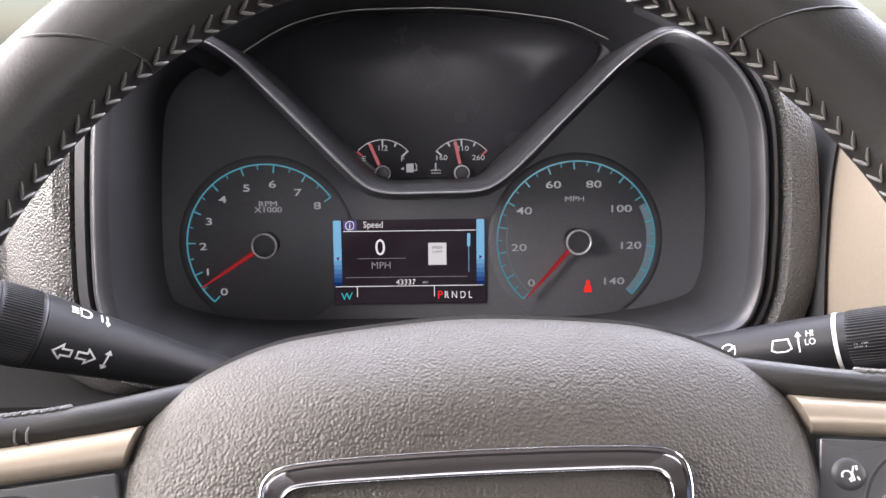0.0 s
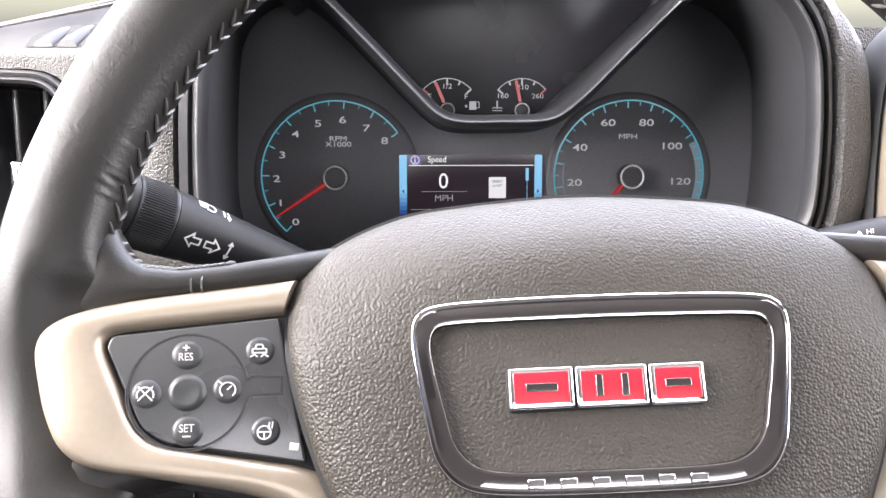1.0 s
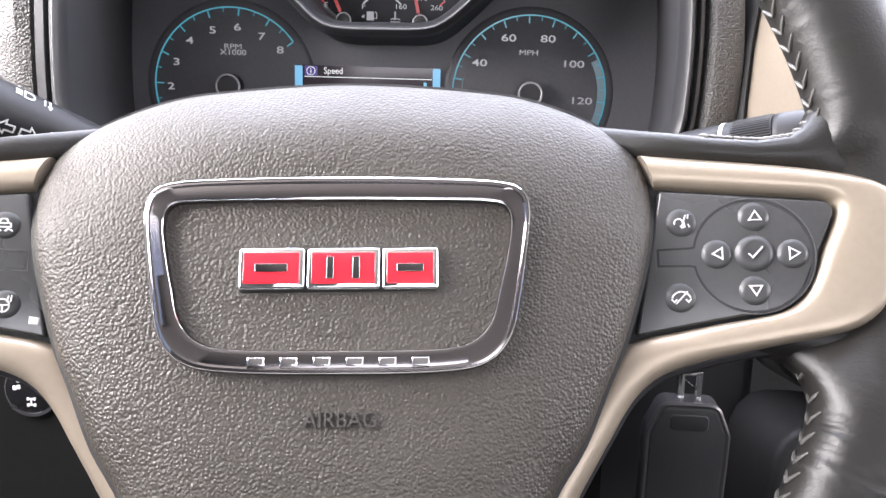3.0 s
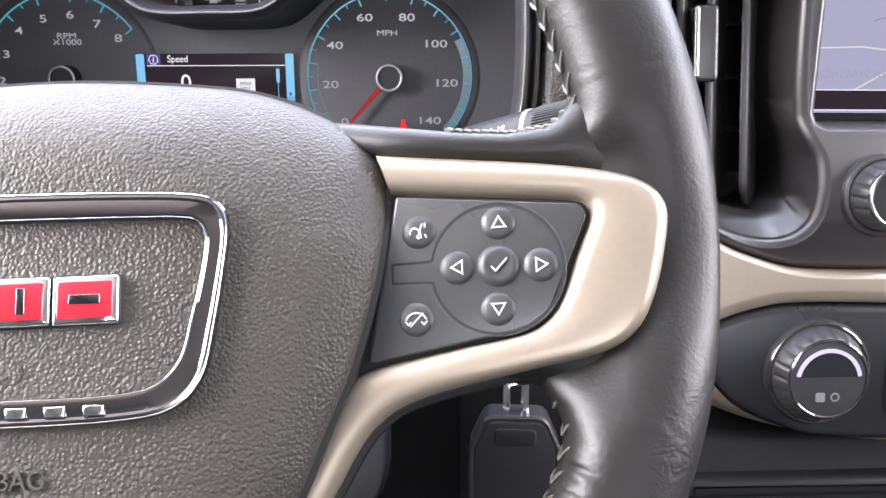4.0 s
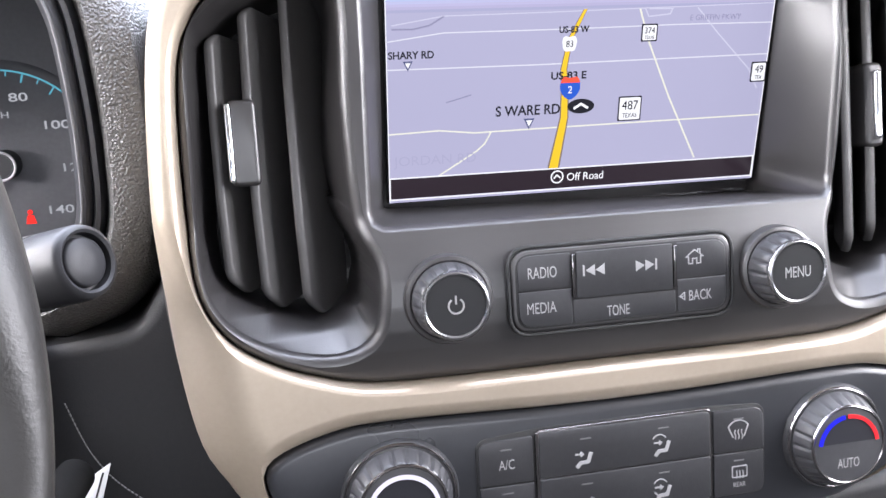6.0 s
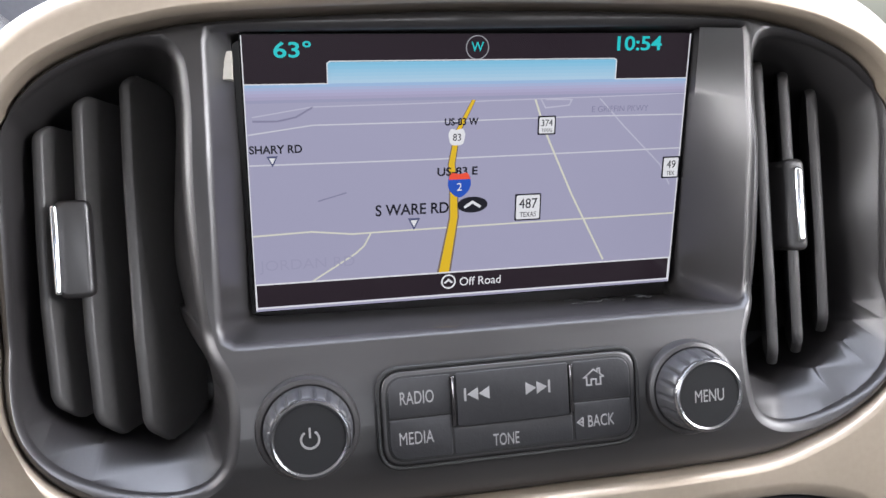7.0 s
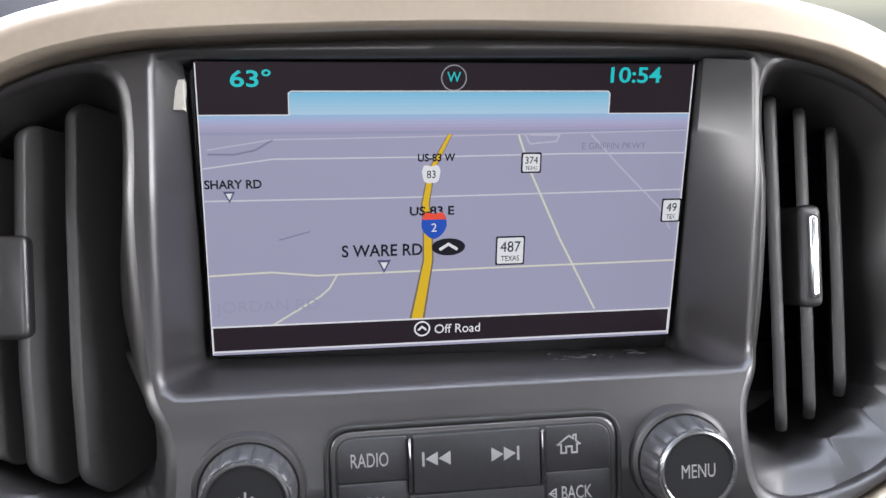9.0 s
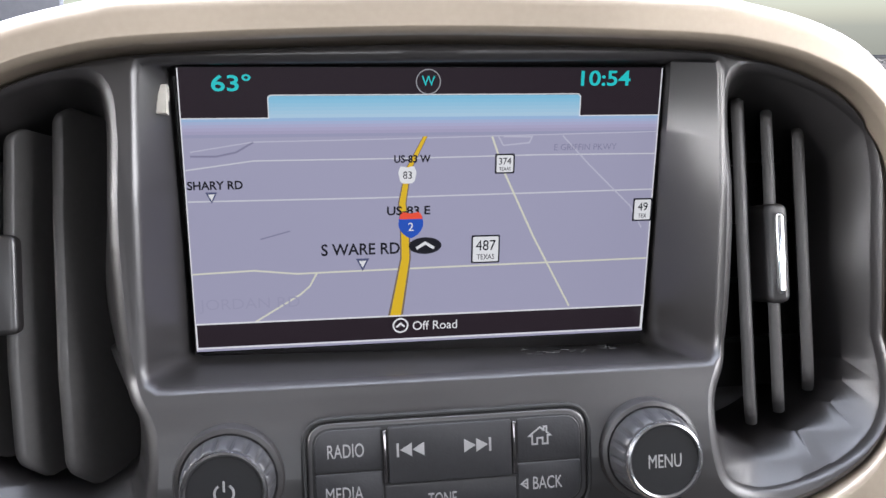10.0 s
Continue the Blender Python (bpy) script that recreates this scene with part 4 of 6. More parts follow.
def switch(panel, u, v, r, high, marks, dished=False):
    bm = bmesh.new()
    high = 0.55 * (high - 1.2)
    r *= 0.86
    prof = [(r + 1.0, 0.7), (r + 0.6, 1.1), (r + 0.1, 1.5 + high * 0.4), (r * 0.8, 1.7 + high * 0.9)]
    prof += [(r * 0.72, 1.7 + high * 0.9), (r * 0.45, 1.2 + high), (r * 0.1, 1.0 + high)] if dished else [(r * 0.45, 1.95 + high), (r * 0.1, 2.0 + high)]
    turned(bm, u, v, prof, 28)
    key = part("switch_button", dish(bm), BUTTON, panel)
    for kind, *data in marks:
        n0 = 1.75 + high + (-0.4 if dished else 0)
        if kind == "text":
            text, du, dv, h = data
            ob = writing("mark", text, u + du * 0.9, v + dv * 0.9, n0 + 0.2, h * 0.92, INK, key, 0.85)
            for w in ob.data.vertices:
                w.co.z += (-13.5 + (abs(w.co.x) / MM - 105) * 0.165) * MM
        else:
            pts, closed = data
            bm = bmesh.new()
            stroke(bm, [(u + 0.84 * a, v + 0.84 * b) for a, b in pts], 0.42, n0, n0 + 0.45, closed)
            part("mark", dish(bm), INK, key)


right_panel, left_panel = spoke(1), spoke(-1)
TRI = [(-2.2, -1.6), (2.2, -1.6), (0, 2.0)]
switch(right_panel, 133.2, 25, 4.6, 1.6, [("line", TRI, True)])
switch(right_panel, 132, 0.9, 4.6, 1.6, [("line", [(a, -b) for a, b in TRI], True)])
switch(right_panel, 121.2, 13, 4.6, 1.6, [("line", [(-b, a) for a, b in TRI], True)])
switch(right_panel, 144.2, 12.4, 4.6, 1.6, [("line", [(b, a) for a, b in TRI], True)])
switch(right_panel, 132.7, 12.9, 6.0, 2.4, [("line", [(-2.6, -0.2), (-1.2, -1.8), (2.6, 2.2)], False)], True)
switch(right_panel, 110.8, 23.9, 4.6, 1.6, [("line", arc(-1.4, -0.4, 1.6, -70, 200, 8), False), ("line", [(-0.6, -2.4), (0.8, -2.0), (0.4, 0.4), (1.2, 2.6)], False), ("line", [(2.0, 1.2), (2.2, 2.8)], False), ("line", [(2.0, -1), (2.6, -2.2)], False)])
switch(right_panel, 109.2, -0.9, 4.6, 1.6, [("line", arc(0, -1.4, 3.6, 160, 20, 8), False), ("line", [(-3.6, -0.6), (-2.6, -1.8), (-1.6, -0.8)], False), ("line", [(3.6, -0.6), (2.6, -1.8), (1.6, -0.8)], False), ("line", [(-2, -2.4), (2.4, 2.2)], False)])
switch(left_panel, -132.9, 22.7, 4.6, 1.6, [("text", "RES", 0, -0.8, 2.7), ("line", [(0, 1.4), (0, 3.8)], False), ("line", [(-1.2, 2.6), (1.2, 2.6)], False)])
switch(left_panel, -131.9, -1.4, 4.6, 1.6, [("text", "SET", 0, 0.8, 2.7), ("line", [(-1.4, -2.2), (1.4, -2.2)], False)])
switch(left_panel, -132.4, 10.6, 6.0, 2.4, [], True)
switch(left_panel, -144.8, 10.4, 4.4, 1.5, [("line", arc(0, -0.6, 3.0, 200, -20, 10), False), ("line", [(-2.6, -2.6), (2.6, 2.6)], False), ("line", [(-2.6, 2.6), (2.6, -2.6)], False)])
switch(left_panel, -120.1, 11.4, 4.4, 1.5, [("line", arc(0.4, -0.4, 2.9, 230, -50, 10), False), ("line", [(0.2, -0.4), (1.8, 1.2)], False), ("line", [(-3.2, 3.0), (-1.0, 1.6)], False)])
switch(left_panel, -110.1, 23.8, 4.4, 1.5, [("line", [(-2.6, 0.4), (-1.6, 0.7), (-1.0, 2.2), (1.0, 2.2), (1.6, 0.7), (2.6, 0.4), (2.6, -1.0), (-2.6, -1.0)], True), ("line", [(-1.5, 0.5), (1.5, 0.5)], False), ("line", [(-3.4, -2.6), (-1.8, -1.6), (-0.8, -2.6)], False), ("line", [(0.6, -2.6), (1.8, -1.6), (3.4, -2.6)], False)])
switch(left_panel, -107.9, -2.2, 4.4, 1.5, [("line", arc(-0.4, -0.6, 2.5, 0, 340, 14), True), ("line", [(-2.6, -0.4), (1.8, -0.4)], False), ("line", [(1.2, 0.6), (1.6, 3.2)], False), ("line", [(2.4, 0.8), (2.8, 3.4)], False), ("line", [(-0.4, -0.6), (-0.4, -2.8)], False)])
bm = bmesh.new()
slab(bm, rounded([(-100.6, -8.4), (-97.6, -8.8), (-97.4, -6.4), (-100.4, -6.0)]), 0.4, 1.2, 0.2)
part("indicator_window", dish(bm), INK, left_panel, "small white indicator window")
bm = bmesh.new()
turned(bm, 0, 0, [(50, -70), (58, -56), (58, -40), (50, -34)], 60)
part("hub_back", bm, BLACK, wheel, "black plastic hub shell")

# ---- steering column, levers, key ----
column = thing("steering_column", WHEEL, "dark plastic steering column shroud behind the wheel", "column")
bm = bmesh.new()
secs = []
for n, w, t, lo in ((-75, 62, 30, -62), (-110, 84, 36, -78), (-150, 92, 36, -84), (-230, 92, 30, -88), (-300, 88, 20, -90)):
    secs.append([(w * math.copysign(abs(math.cos(b)) ** 0.5, math.cos(b)), (t + lo) / 2 + (t - lo) / 2 * math.copysign(abs(math.sin(b)) ** 0.5, math.sin(b)), n) for b in [2 * math.pi * k / 40 for k in range(40)]])
loft(bm, secs, cap0=True, cap1=True)
part("shroud", bm, BLACK, column, "moulded shroud")


def lever(name, a, b, label, profile, side, grips):
    a, b = Vector(a), Vector(b)
    m = Matrix.Translation(a) @ (b - a).to_track_quat("Z", "Y").to_matrix().to_4x4()
    stalk = thing(name, m, label, "lever")
    for nm, prof, mt, ribs, band, lab in profile:
        bm = bmesh.new()
        turned(bm, 0, 0, prof, 4 * ribs if ribs else 36, ribs, 0.6, band)
        part(nm, bm, mt, stalk, lab, 28 if ribs else 50)
    eye = m.inverted() @ Vector((0.02, 0.13, 0.92))
    phi0 = math.atan2(eye.y, eye.x)

    def wrapped(nm, strokes, along, lifted, width, rad, ink=INK, texts=()):
        bm = bmesh.new()
        for pts, closed in strokes:
            ring = list(pts) + ([pts[0]] if closed else [])
            fine_pts = []
            for (x0, y0), (x1, y1) in zip(ring, ring[1:]):
                steps = max(1, int(math.hypot(x1 - x0, y1 - y0) / 0.8))
                fine_pts += [(x0 + (x1 - x0) * i / steps, y0 + (y1 - y0) * i / steps) for i in range(steps)]
            stroke(bm, fine_pts + ([] if closed else [ring[-1]]), width, 0, 0.25, closed)
        if texts:
            for text, du, dv, h, turn in texts:
                o = writing("mark", text, du, dv, 0, h, ink, None, 0.9, turn=turn)
                bm.from_mesh(o.data)
                bpy.data.objects.remove(o)
        for w in bm.verts:
            x, y, z = w.co / MM
            al = along - side * -1 * x if side > 0 else along - x
            r = rad(al) + 0.1 + z
            ph = phi0 + lifted + (-1 if side > 0 else 1) * y / r
            w.co = Vector((r * math.cos(ph), r * math.sin(ph), al)) * MM
        part(nm, bm, ink, stalk, "printed white symbol")
    return stalk, wrapped


def lr(al):
    return 9.6 + (15.6 - 9.6) * min(max(al, 0), 70) / 70


turn_lever, wrapped = lever("turn_signal_lever", (-0.1007, 0.535, 0.799), (-0.1818, 0.4805, 0.8485), "black turn signal lever with white printed symbols", [
    ("arm", [(7.5, -55), (9.6, 0), (12.6, 35), (15.5, 69), (15.6, 70)], LEVER, 0, (0, 0), "tapered black arm"),
    ("collar", [(15.1, 70), (15.1, 71.2)], KNOB, 0, (0, 0), "fine grey joint line"),
    ("grip", [(15.8, 71.2), (15.8, 72), (16.0, 73), (16.0, 86), (15.6, 87), (15.6, 88)], LEVER, 84, (72.5, 86.5), "ribbed twist grip"),
    ("end_cap", [(15.0, 88), (15.0, 88.8), (15.7, 89.2), (15.5, 97), (14.0, 99.5), (9, 100.2)], LEVER, 0, (0, 0), "smooth end cap")], -1, 0)
AR = [(-4.0, 0), (-0.5, 3.2), (-0.5, 1.4), (3.3, 1.4), (3.3, -1.4), (-0.5, -1.4), (-0.5, -3.2)]
wrapped("turn_arrows", [([(a - 4.6, b) for a, b in AR], True), ([(-a + 4.6, b) for a, b in AR], True), ([(13.0, -3.6), (13.6, 3.8)], False), ([(12.2, 2.4), (13.6, 4), (14.6, 2.6)], False), ([(12.0, -2.2), (13.0, -3.8), (14.4, -2.4)], False)], 56, -0.30, 0.7, lr)
wrapped("headlamp_symbol", [(arc(1, 0, 2.4, -90, 90, 8) + [(-1, 2.4), (-1, -2.4)], True), ([(-2, 1.6), (-5, 1.6)], False), ([(-2, 0), (-5, 0)], False), ([(-2, -1.6), (-5, -1.6)], False), ([(8, 2.5), (8, -2)], False), ([(10.4, 2.5), (10.4, -2.8)], False), ([(9.6, -1.6), (10.4, -3), (11.2, -1.6)], False)], 56, 1.0, 0.7, lr)


def wr(al):
    return 8.0 + (11.9 - 8.0) * min(max(al, 0), 86) / 86


wiper_lever, wrapped_r = lever("wiper_lever", (0.095, 0.548, 0.791), (0.2099, 0.4772, 0.8335), "black wiper lever with a ribbed grip and white marks", [
    ("arm", [(7.0, -60), (8.0, 0), (11.9, 86), (12.1, 99)], LEVER, 0, (0, 0), "tapered black arm"),
    ("collar", [(12.4, 99), (12.4, 100.6)], INK, 0, (0, 0), "white ring line"),
    ("neck", [(12.2, 100.6), (12.3, 104)], LEVER, 0, (0, 0), "smooth collar"),
    ("grip", [(12.4, 104), (12.6, 105.5), (12.6, 120), (12.3, 121)], LEVER, 60, (105.2, 120.5), "ribbed twist grip"),
    ("end_cap", [(11.6, 121), (12.2, 121.6), (12.4, 124), (12.1, 140), (11.4, 142), (10.2, 142.6), (9.2, 142), (9.0, 138.6), (8.1, 138.4), (7.9, 141), (7.2, 141.6), (2, 141.8)], LEVER, 0, (0, 0), "round grey end button")], 1, 0)
wrapped_r("wiper_symbol", [([(-20, -2), (-19, 2), (-13, 2), (-12, -2), (-14, -3), (-18, -3)], True), ([(-9, -4), (-9, 4)], False), ([(-10, 2.6), (-9, 4.2), (-8, 2.6)], False), (arc(-38, 0, 3, 0, 330, 10), True), ([(-41, -2), (-35, 2)], False)], 95, -0.25, 0.6, wr,
          texts=(("HI", -4.5, 3.6, 2.6, 0), ("LO", -4.5, 0, 2.6, 0), ("INT", 14, -4, 2.6, 0)))

key = thing("car_key", Matrix.Translation((0.170, 0.486, 0.668)) @ pose(0, 0, 0, 84, 0, -4), "black car key fob hanging from the ignition", "key")
bm = bmesh.new()
slab(bm, rounded([(-19, -42, 6), (19, -42, 6), (19.5, 20, 8), (13, 35, 6), (-13, 35, 6), (-19.5, 20, 8)]), -7, 7, 3)
fob = part("fob", bm, BLACK, key, "black plastic fob")
bm = bmesh.new()
pipe(bm, [(*p, 5.5) for p in rounded([(-18.2, -40, 6), (18.2, -40, 6), (18.6, 20, 8), (12.4, 34.2, 6), (-12.4, 34.2, 6), (-18.6, 20, 8)])], 1.5, 8, True)
part("fob_edge", bm, SATIN, fob, "bright worn edge")
bm = bmesh.new()
slab(bm, rounded([(-9, 22, 3), (9, 22, 3), (9, 30, 3), (-9, 30, 3)]), 6, 7.6, 0.6)
part("key_loop", bm, GAP, fob)
bm = bmesh.new()
pipe(bm, [(-4, 34, 0), (-4, 48, 0), (4, 48, 0), (4, 34, 0)], 2.0, 8)
part("key_ring", bm, CHROME, key, "steel key link")
bm = bmesh.new()
turned(bm, 0, 54, [(8, -50), (8, -16), (6, -14), (3, -14)], 30)
part("ignition_collar", bm, FOOTWELL, key, "black ignition barrel")

drive_knob = thing("drive_mode_knob", upright((-0.188, 0.585, 0.650), 8), "black rotary drive selector on the lower dash", "knob")
bm = bmesh.new()
turned(bm, 0, 0, [(21, -20), (21, 1), (20, 2.5), (17, 3)], 40)
part("bezel", bm, BLACK, drive_knob, "black moulded bezel")
bm = bmesh.new()
turned(bm, 0, 0, [(16.8, 2), (16.8, 10), (15.8, 12.6), (14.8, 13.2), (3, 13.4)], 80, 20, 0.4, (2.5, 9.5))
part("dial", bm, PIANO, drive_knob, "gloss black dial")
bm = bmesh.new()
hoop(bm, 0, 0, 15.4, 12.7, 0.45)
part("dial_edge", bm, EDGE, drive_knob, "thin grey edge of the dial")
for a0, a1 in ((215, 318), (48, 100)):
    bm = bmesh.new()
    ring_band(bm, 0, 0, 14.4 if a0 > 200 else 14.8, 16.2, 12.4, 13.6, a0, a1, 20)
    part("bright_arc", bm, BRIGHT, drive_knob, "bright edge of the dial")
for u, v, w, h in ((-9.4, 1.4, 2.0, 2.6), (-7.0, 2.0, 2.0, 2.4), (-7.2, 5.8, 1.6, 2.2), (-4.6, 6.6, 1.8, 2.4), (-2.2, 7.2, 1.6, 2.4), (0.4, 8.4, 1.8, 2.2), (3.0, 7.4, 2.2, 1.0), (5.6, 5.0, 1.6, 2.4), (8.0, 5.6, 2.4, 2.6),
                   (-1.9, -5.2, 1.4, 1.8), (1.9, -5.2, 1.4, 1.8), (-1.9, -9.0, 1.4, 1.8), (1.9, -9.0, 1.4, 1.8), (0, -7.1, 0.9, 4.2), (0, -5.2, 2.6, 0.6), (0, -9.0, 2.6, 0.6)):
    bm = bmesh.new()
    slab(bm, rounded([(u - w / 2, v - h / 2, 0.3), (u + w / 2, v - h / 2, 0.3), (u + w / 2, v + h / 2, 0.3), (u - w / 2, v + h / 2, 0.3)]), 13.2, 13.9)
    part("legend_bar", bm, INK, drive_knob, "pale printed legend")

dimmer = thing("dimmer_switch", CLUSTER @ Matrix.Translation((-0.2905, -0.1812, 0.145)), "small black thumbwheel dimmer on the lower dash", "switch")
bm = bmesh.new()
slab(bm, rounded([(-9, -20, 3), (9, -20, 3), (9, 20, 3), (-9, 20, 3)]), -14, 3, 1.5)
part("bezel", bm, FOOTWELL, dimmer, "black moulded bezel")
bm = bmesh.new()
rows = []
for k in range(33):
    a = radians(-66 + 4.125 * k)
    r = 1.0 + 0.12 * math.sin(k * math.pi / 2)
    rows.append([(u, 13 * r * math.sin(a), 1 + 5.4 * r * math.cos(a)) for u in (-4.5, -4, 4, 4.5)])
loft(bm, rows, closed=False)
part("thumbwheel", bm, GAP, dimmer, "ridged thumbwheel")
bm = bmesh.new()
ring_band(bm, 0, 6, 1.2, 2.0, 6.6, 7.6, seg=14)
part("lamp_symbol", bm, DIMINK, dimmer)

bm = bmesh.new()
SEAM = smooth_line([(160, -112, 136.8), (164.8, -128.8, 136.8), (169, -140, 136.8), (176, -152, 136.8), (187, -164, 136.8), (204, -178, 136.8)], 8)
for i in range(0, len(SEAM) - 1):
    pipe(bm, [SEAM[i].lerp(SEAM[i + 1], 0.15), SEAM[i].lerp(SEAM[i + 1], 0.8)], 0.35, 5)
part("seam_stitches", bm, DIMINK, dashboard, "fine pale seam on the lower panel", kind="stuff")
# Made-up white plate; its colour stands in for a glint at the ignition lock.
tag = thing("ignition_glint", Matrix.Translation((0.1740, 0.5590, 0.6960)) @ pose(0, 0, 0, 66, 0, 10), "small white plate standing in for a glint below the steering column", "tag")
bm = bmesh.new()
slab(bm, rounded([(-8, -11, 0.6), (1, -12, 0.6), (9.5, 11.5, 0.6), (-3, 5, 1.2)]), -0.6, 0.6, 0.2)
glint_plate = part("glint_plate", bm, INK, tag, "white plate painted as a glint")
bm = bmesh.new()
stroke(bm, [(-1.2, -9), (5.6, 7.6)], 0.9, 0.5, 0.75)
part("plate_line", bm, GAP, glint_plate, "dark line across the glint plate")

# ---- centre stack ----


def both(points):
    """A closed outline from its left half, bottom centre first and top centre last."""
    return list(points) + [(-u, v) for u, v in points[-2:0:-1]]


GOLD_LOOP = smooth_loop(both([(0, -98), (-60, -98), (-113, -90), (-150, -75), (-168, -50.5), (-176, -34), (-181, -6), (-183.5, 27), (-183.5, 70), (-180.5, 115), (-174.5, 142), (-161, 159.5), (-141, 170.5), (-115, 177.5), (-90, 181), (0, 183)]), 180)[::-1]
POD_LOOP = smooth_loop(both([(0, -14), (-75, -14), (-107, -12.5), (-126, -7.5), (-143, -0.5), (-160, 12), (-170, 33), (-171.5, 70), (-169.5, 112), (-164, 131), (-154, 144), (-140, 152), (-122, 158), (-90, 162.5), (0, 165)]), 180)[::-1]
AIR_LOOP = smooth_loop(both([(0, -93), (-87, -91), (-113, -85), (-137, -72), (-150, -52), (-147, -39), (-123, -30.5), (-98, -28.8), (-40, -30.5), (0, -31)]), 160)[::-1]

trim_panel = thing("centre_trim", STACK, "champagne metallic trim round the centre stack", "trim")
bm = bmesh.new()
rings = [lift(inset(GOLD_LOOP, -4), -72), lift(inset(GOLD_LOOP, -3), -40)]
for k in range(10):
    a = math.pi / 2 * k / 9
    ring = []
    for p, q in zip(GOLD_LOOP, inset(GOLD_LOOP, 1)):
        f = min(max((abs(p.x) - 95) / 50, 0), 1) * min(max((60 - p.y) / 40, 0), 1)
        foot = min(max((-p.y - 62) / 26, 0), 1)
        wide, deep = (8 + 20 * f) * (1 - foot) + 9.5 * foot, 9 + 17 * f * (1 - foot) + 24 * foot
        ring.append((p.x + (q.x - p.x) * wide * (1 - math.cos(a)), p.y + (q.y - p.y) * wide * (1 - math.cos(a)), 3 - deep * (1 - math.sin(a))))
    rings.append(ring)
loft(bm, rings, cap0=True, cap1=True)
ob = part("trim_frame", bm, GOLD, trim_panel, "champagne metallic paint")
bpy.context.view_layer.update()
cut1, cut2 = bmesh.new(), bmesh.new()
for cutter, base, gap, soft, fall in ((cut1, POD_LOOP, 0.8, 4.0, 1.1), (cut2, AIR_LOOP, 0.6, 9.0, 0.5)):
    lip = [lift(inset(base, -gap - soft * (1 - math.sin(radians(a)))), 3.2 - soft * fall * (1 - math.cos(radians(a)))) for a in (12, 28, 45, 60, 75, 90)]
    loft(cutter, [lift(inset(base, -gap - soft * 0.79), 30)] + lip + [lift(inset(base, -gap), -80)], cap0=True, cap1=True)
carve(ob, [cut1, cut2])
bm = bmesh.new()
loft(bm, [lift(inset(GOLD_LOOP, -9), -100), lift(inset(GOLD_LOOP, -8), -70), lift(inset(GOLD_LOOP, -6.5), -66), lift(inset(GOLD_LOOP, -5), -68), lift(inset(GOLD_LOOP, -2), -69)])
part("trim_joint", bm, GAP, trim_panel, "dark joint round the trim")
bm = bmesh.new()
slab(bm, rounded([(-180, -420), (180, -420), (178, -92, 30), (110, -98, 30), (-110, -98, 30), (-178, -92, 30)]), -90, -22, 6)
part("lower_console", bm, CONSOLE, trim_panel, "dark lower console")
bm = bmesh.new()
slab(bm, rounded([(-150, -126, 3), (150, -126, 3), (150, -116, 3), (-150, -116, 3)]), -40, -12, 4)
part("console_ledge", bm, CONSOLE, trim_panel, "black ledge under the climate panel")

pod = thing("centre_pod", POD, "satin charcoal housing for screen, vents and radio keys", "console")
bm = bmesh.new()
slab(bm, POD_LOOP, -75, 1.0, 3.2, 4)
ob = part("pod_body", bm, SATIN, pod, "satin charcoal plastic")
bpy.context.view_layer.update()
VENT_L = [(-165, 126), (-166.5, 89), (-167.5, 42), (-161, 20), (-143, 6.5), (-123, 1), (-109.5, 3), (-102, 12), (-100.5, 34), (-108, 54), (-110.5, 96), (-109.5, 138), (-113, 152), (-126, 153), (-145, 146), (-159, 136)]


def vent_cutter(side):
    loop = smooth_loop([(side * -1 * u, v) for u, v in VENT_L], 150)
    if side > 0:
        loop = loop[::-1]
    c = Vector((side * 137, 80))

    def sloped(f):
        """The mouth drawn in towards the vanes: most at the foot, least at the top."""
        out = []
        for p, q in zip(loop, inset(loop, 1)):
            o = p - q
            low = max(-o.y, 0) ** 1.5
            near = max(-side * o.x, 0)
            far = max(side * o.x, 0) if side > 0 else 0
            deep_in = 4 + 11 * low + 7 * near * (0.4 + 0.6 * (p.y < 60)) + 3 * max(o.y, 0) + 8 * far
            out.append(p.lerp(c, min(f * deep_in / max((p - c).length, 1), 0.6)))
        return out

    mid, back = sloped(0.78), sloped(1.0)
    b = bmesh.new()

    def rolled(d):
        out = []
        for p, q in zip(loop, inset(loop, -d)):
            near = min(max((abs(p.x) - 160) / -34, 0), 1)
            k = 0.35 + 0.65 * near
            out.append(p + (q - p) * k)
        return out

    roll = [lift(rolled(6.2 * (1 - math.sin(radians(a)))), -4.8 + 6 * math.cos(radians(a))) for a in (15, 30, 45, 60, 75, 90)]
    loft(b, [lift(rolled(4.65), 6)] + roll + [lift(mid, -17), lift(back, -44), lift(back, -66)], cap0=True, cap1=True)
    return b


cut3 = bmesh.new()
front = resample(rounded([(-99.5, 50.5, 5), (102.5, 49.5, 5), (105.5, 158.5, 3), (-97.5, 158.5, 3)]), 180)
back = resample(rounded([(-90.5, 55.5, 1), (91.5, 50.6, 1), (91, 160, 1), (-90.5, 160.5, 1)]), 180)


def sunk(loop, k):
    return [(p.x, p.y, -40.5 + (p.y - 53) * 0.300 + k) for p in loop]


ROLL = [lift(inset(front, -4.5 * (1 - math.sin(radians(a)))), -3.6 + 4.8 * math.cos(radians(a))) for a in (15, 30, 45, 60, 75)]
loft(cut3, [lift(inset(front, -3.34), 6)] + ROLL + [sunk(back, 0), sunk(back, -14)], cap0=True, cap1=True)
carve(ob, [vent_cutter(-1), vent_cutter(1), cut3])


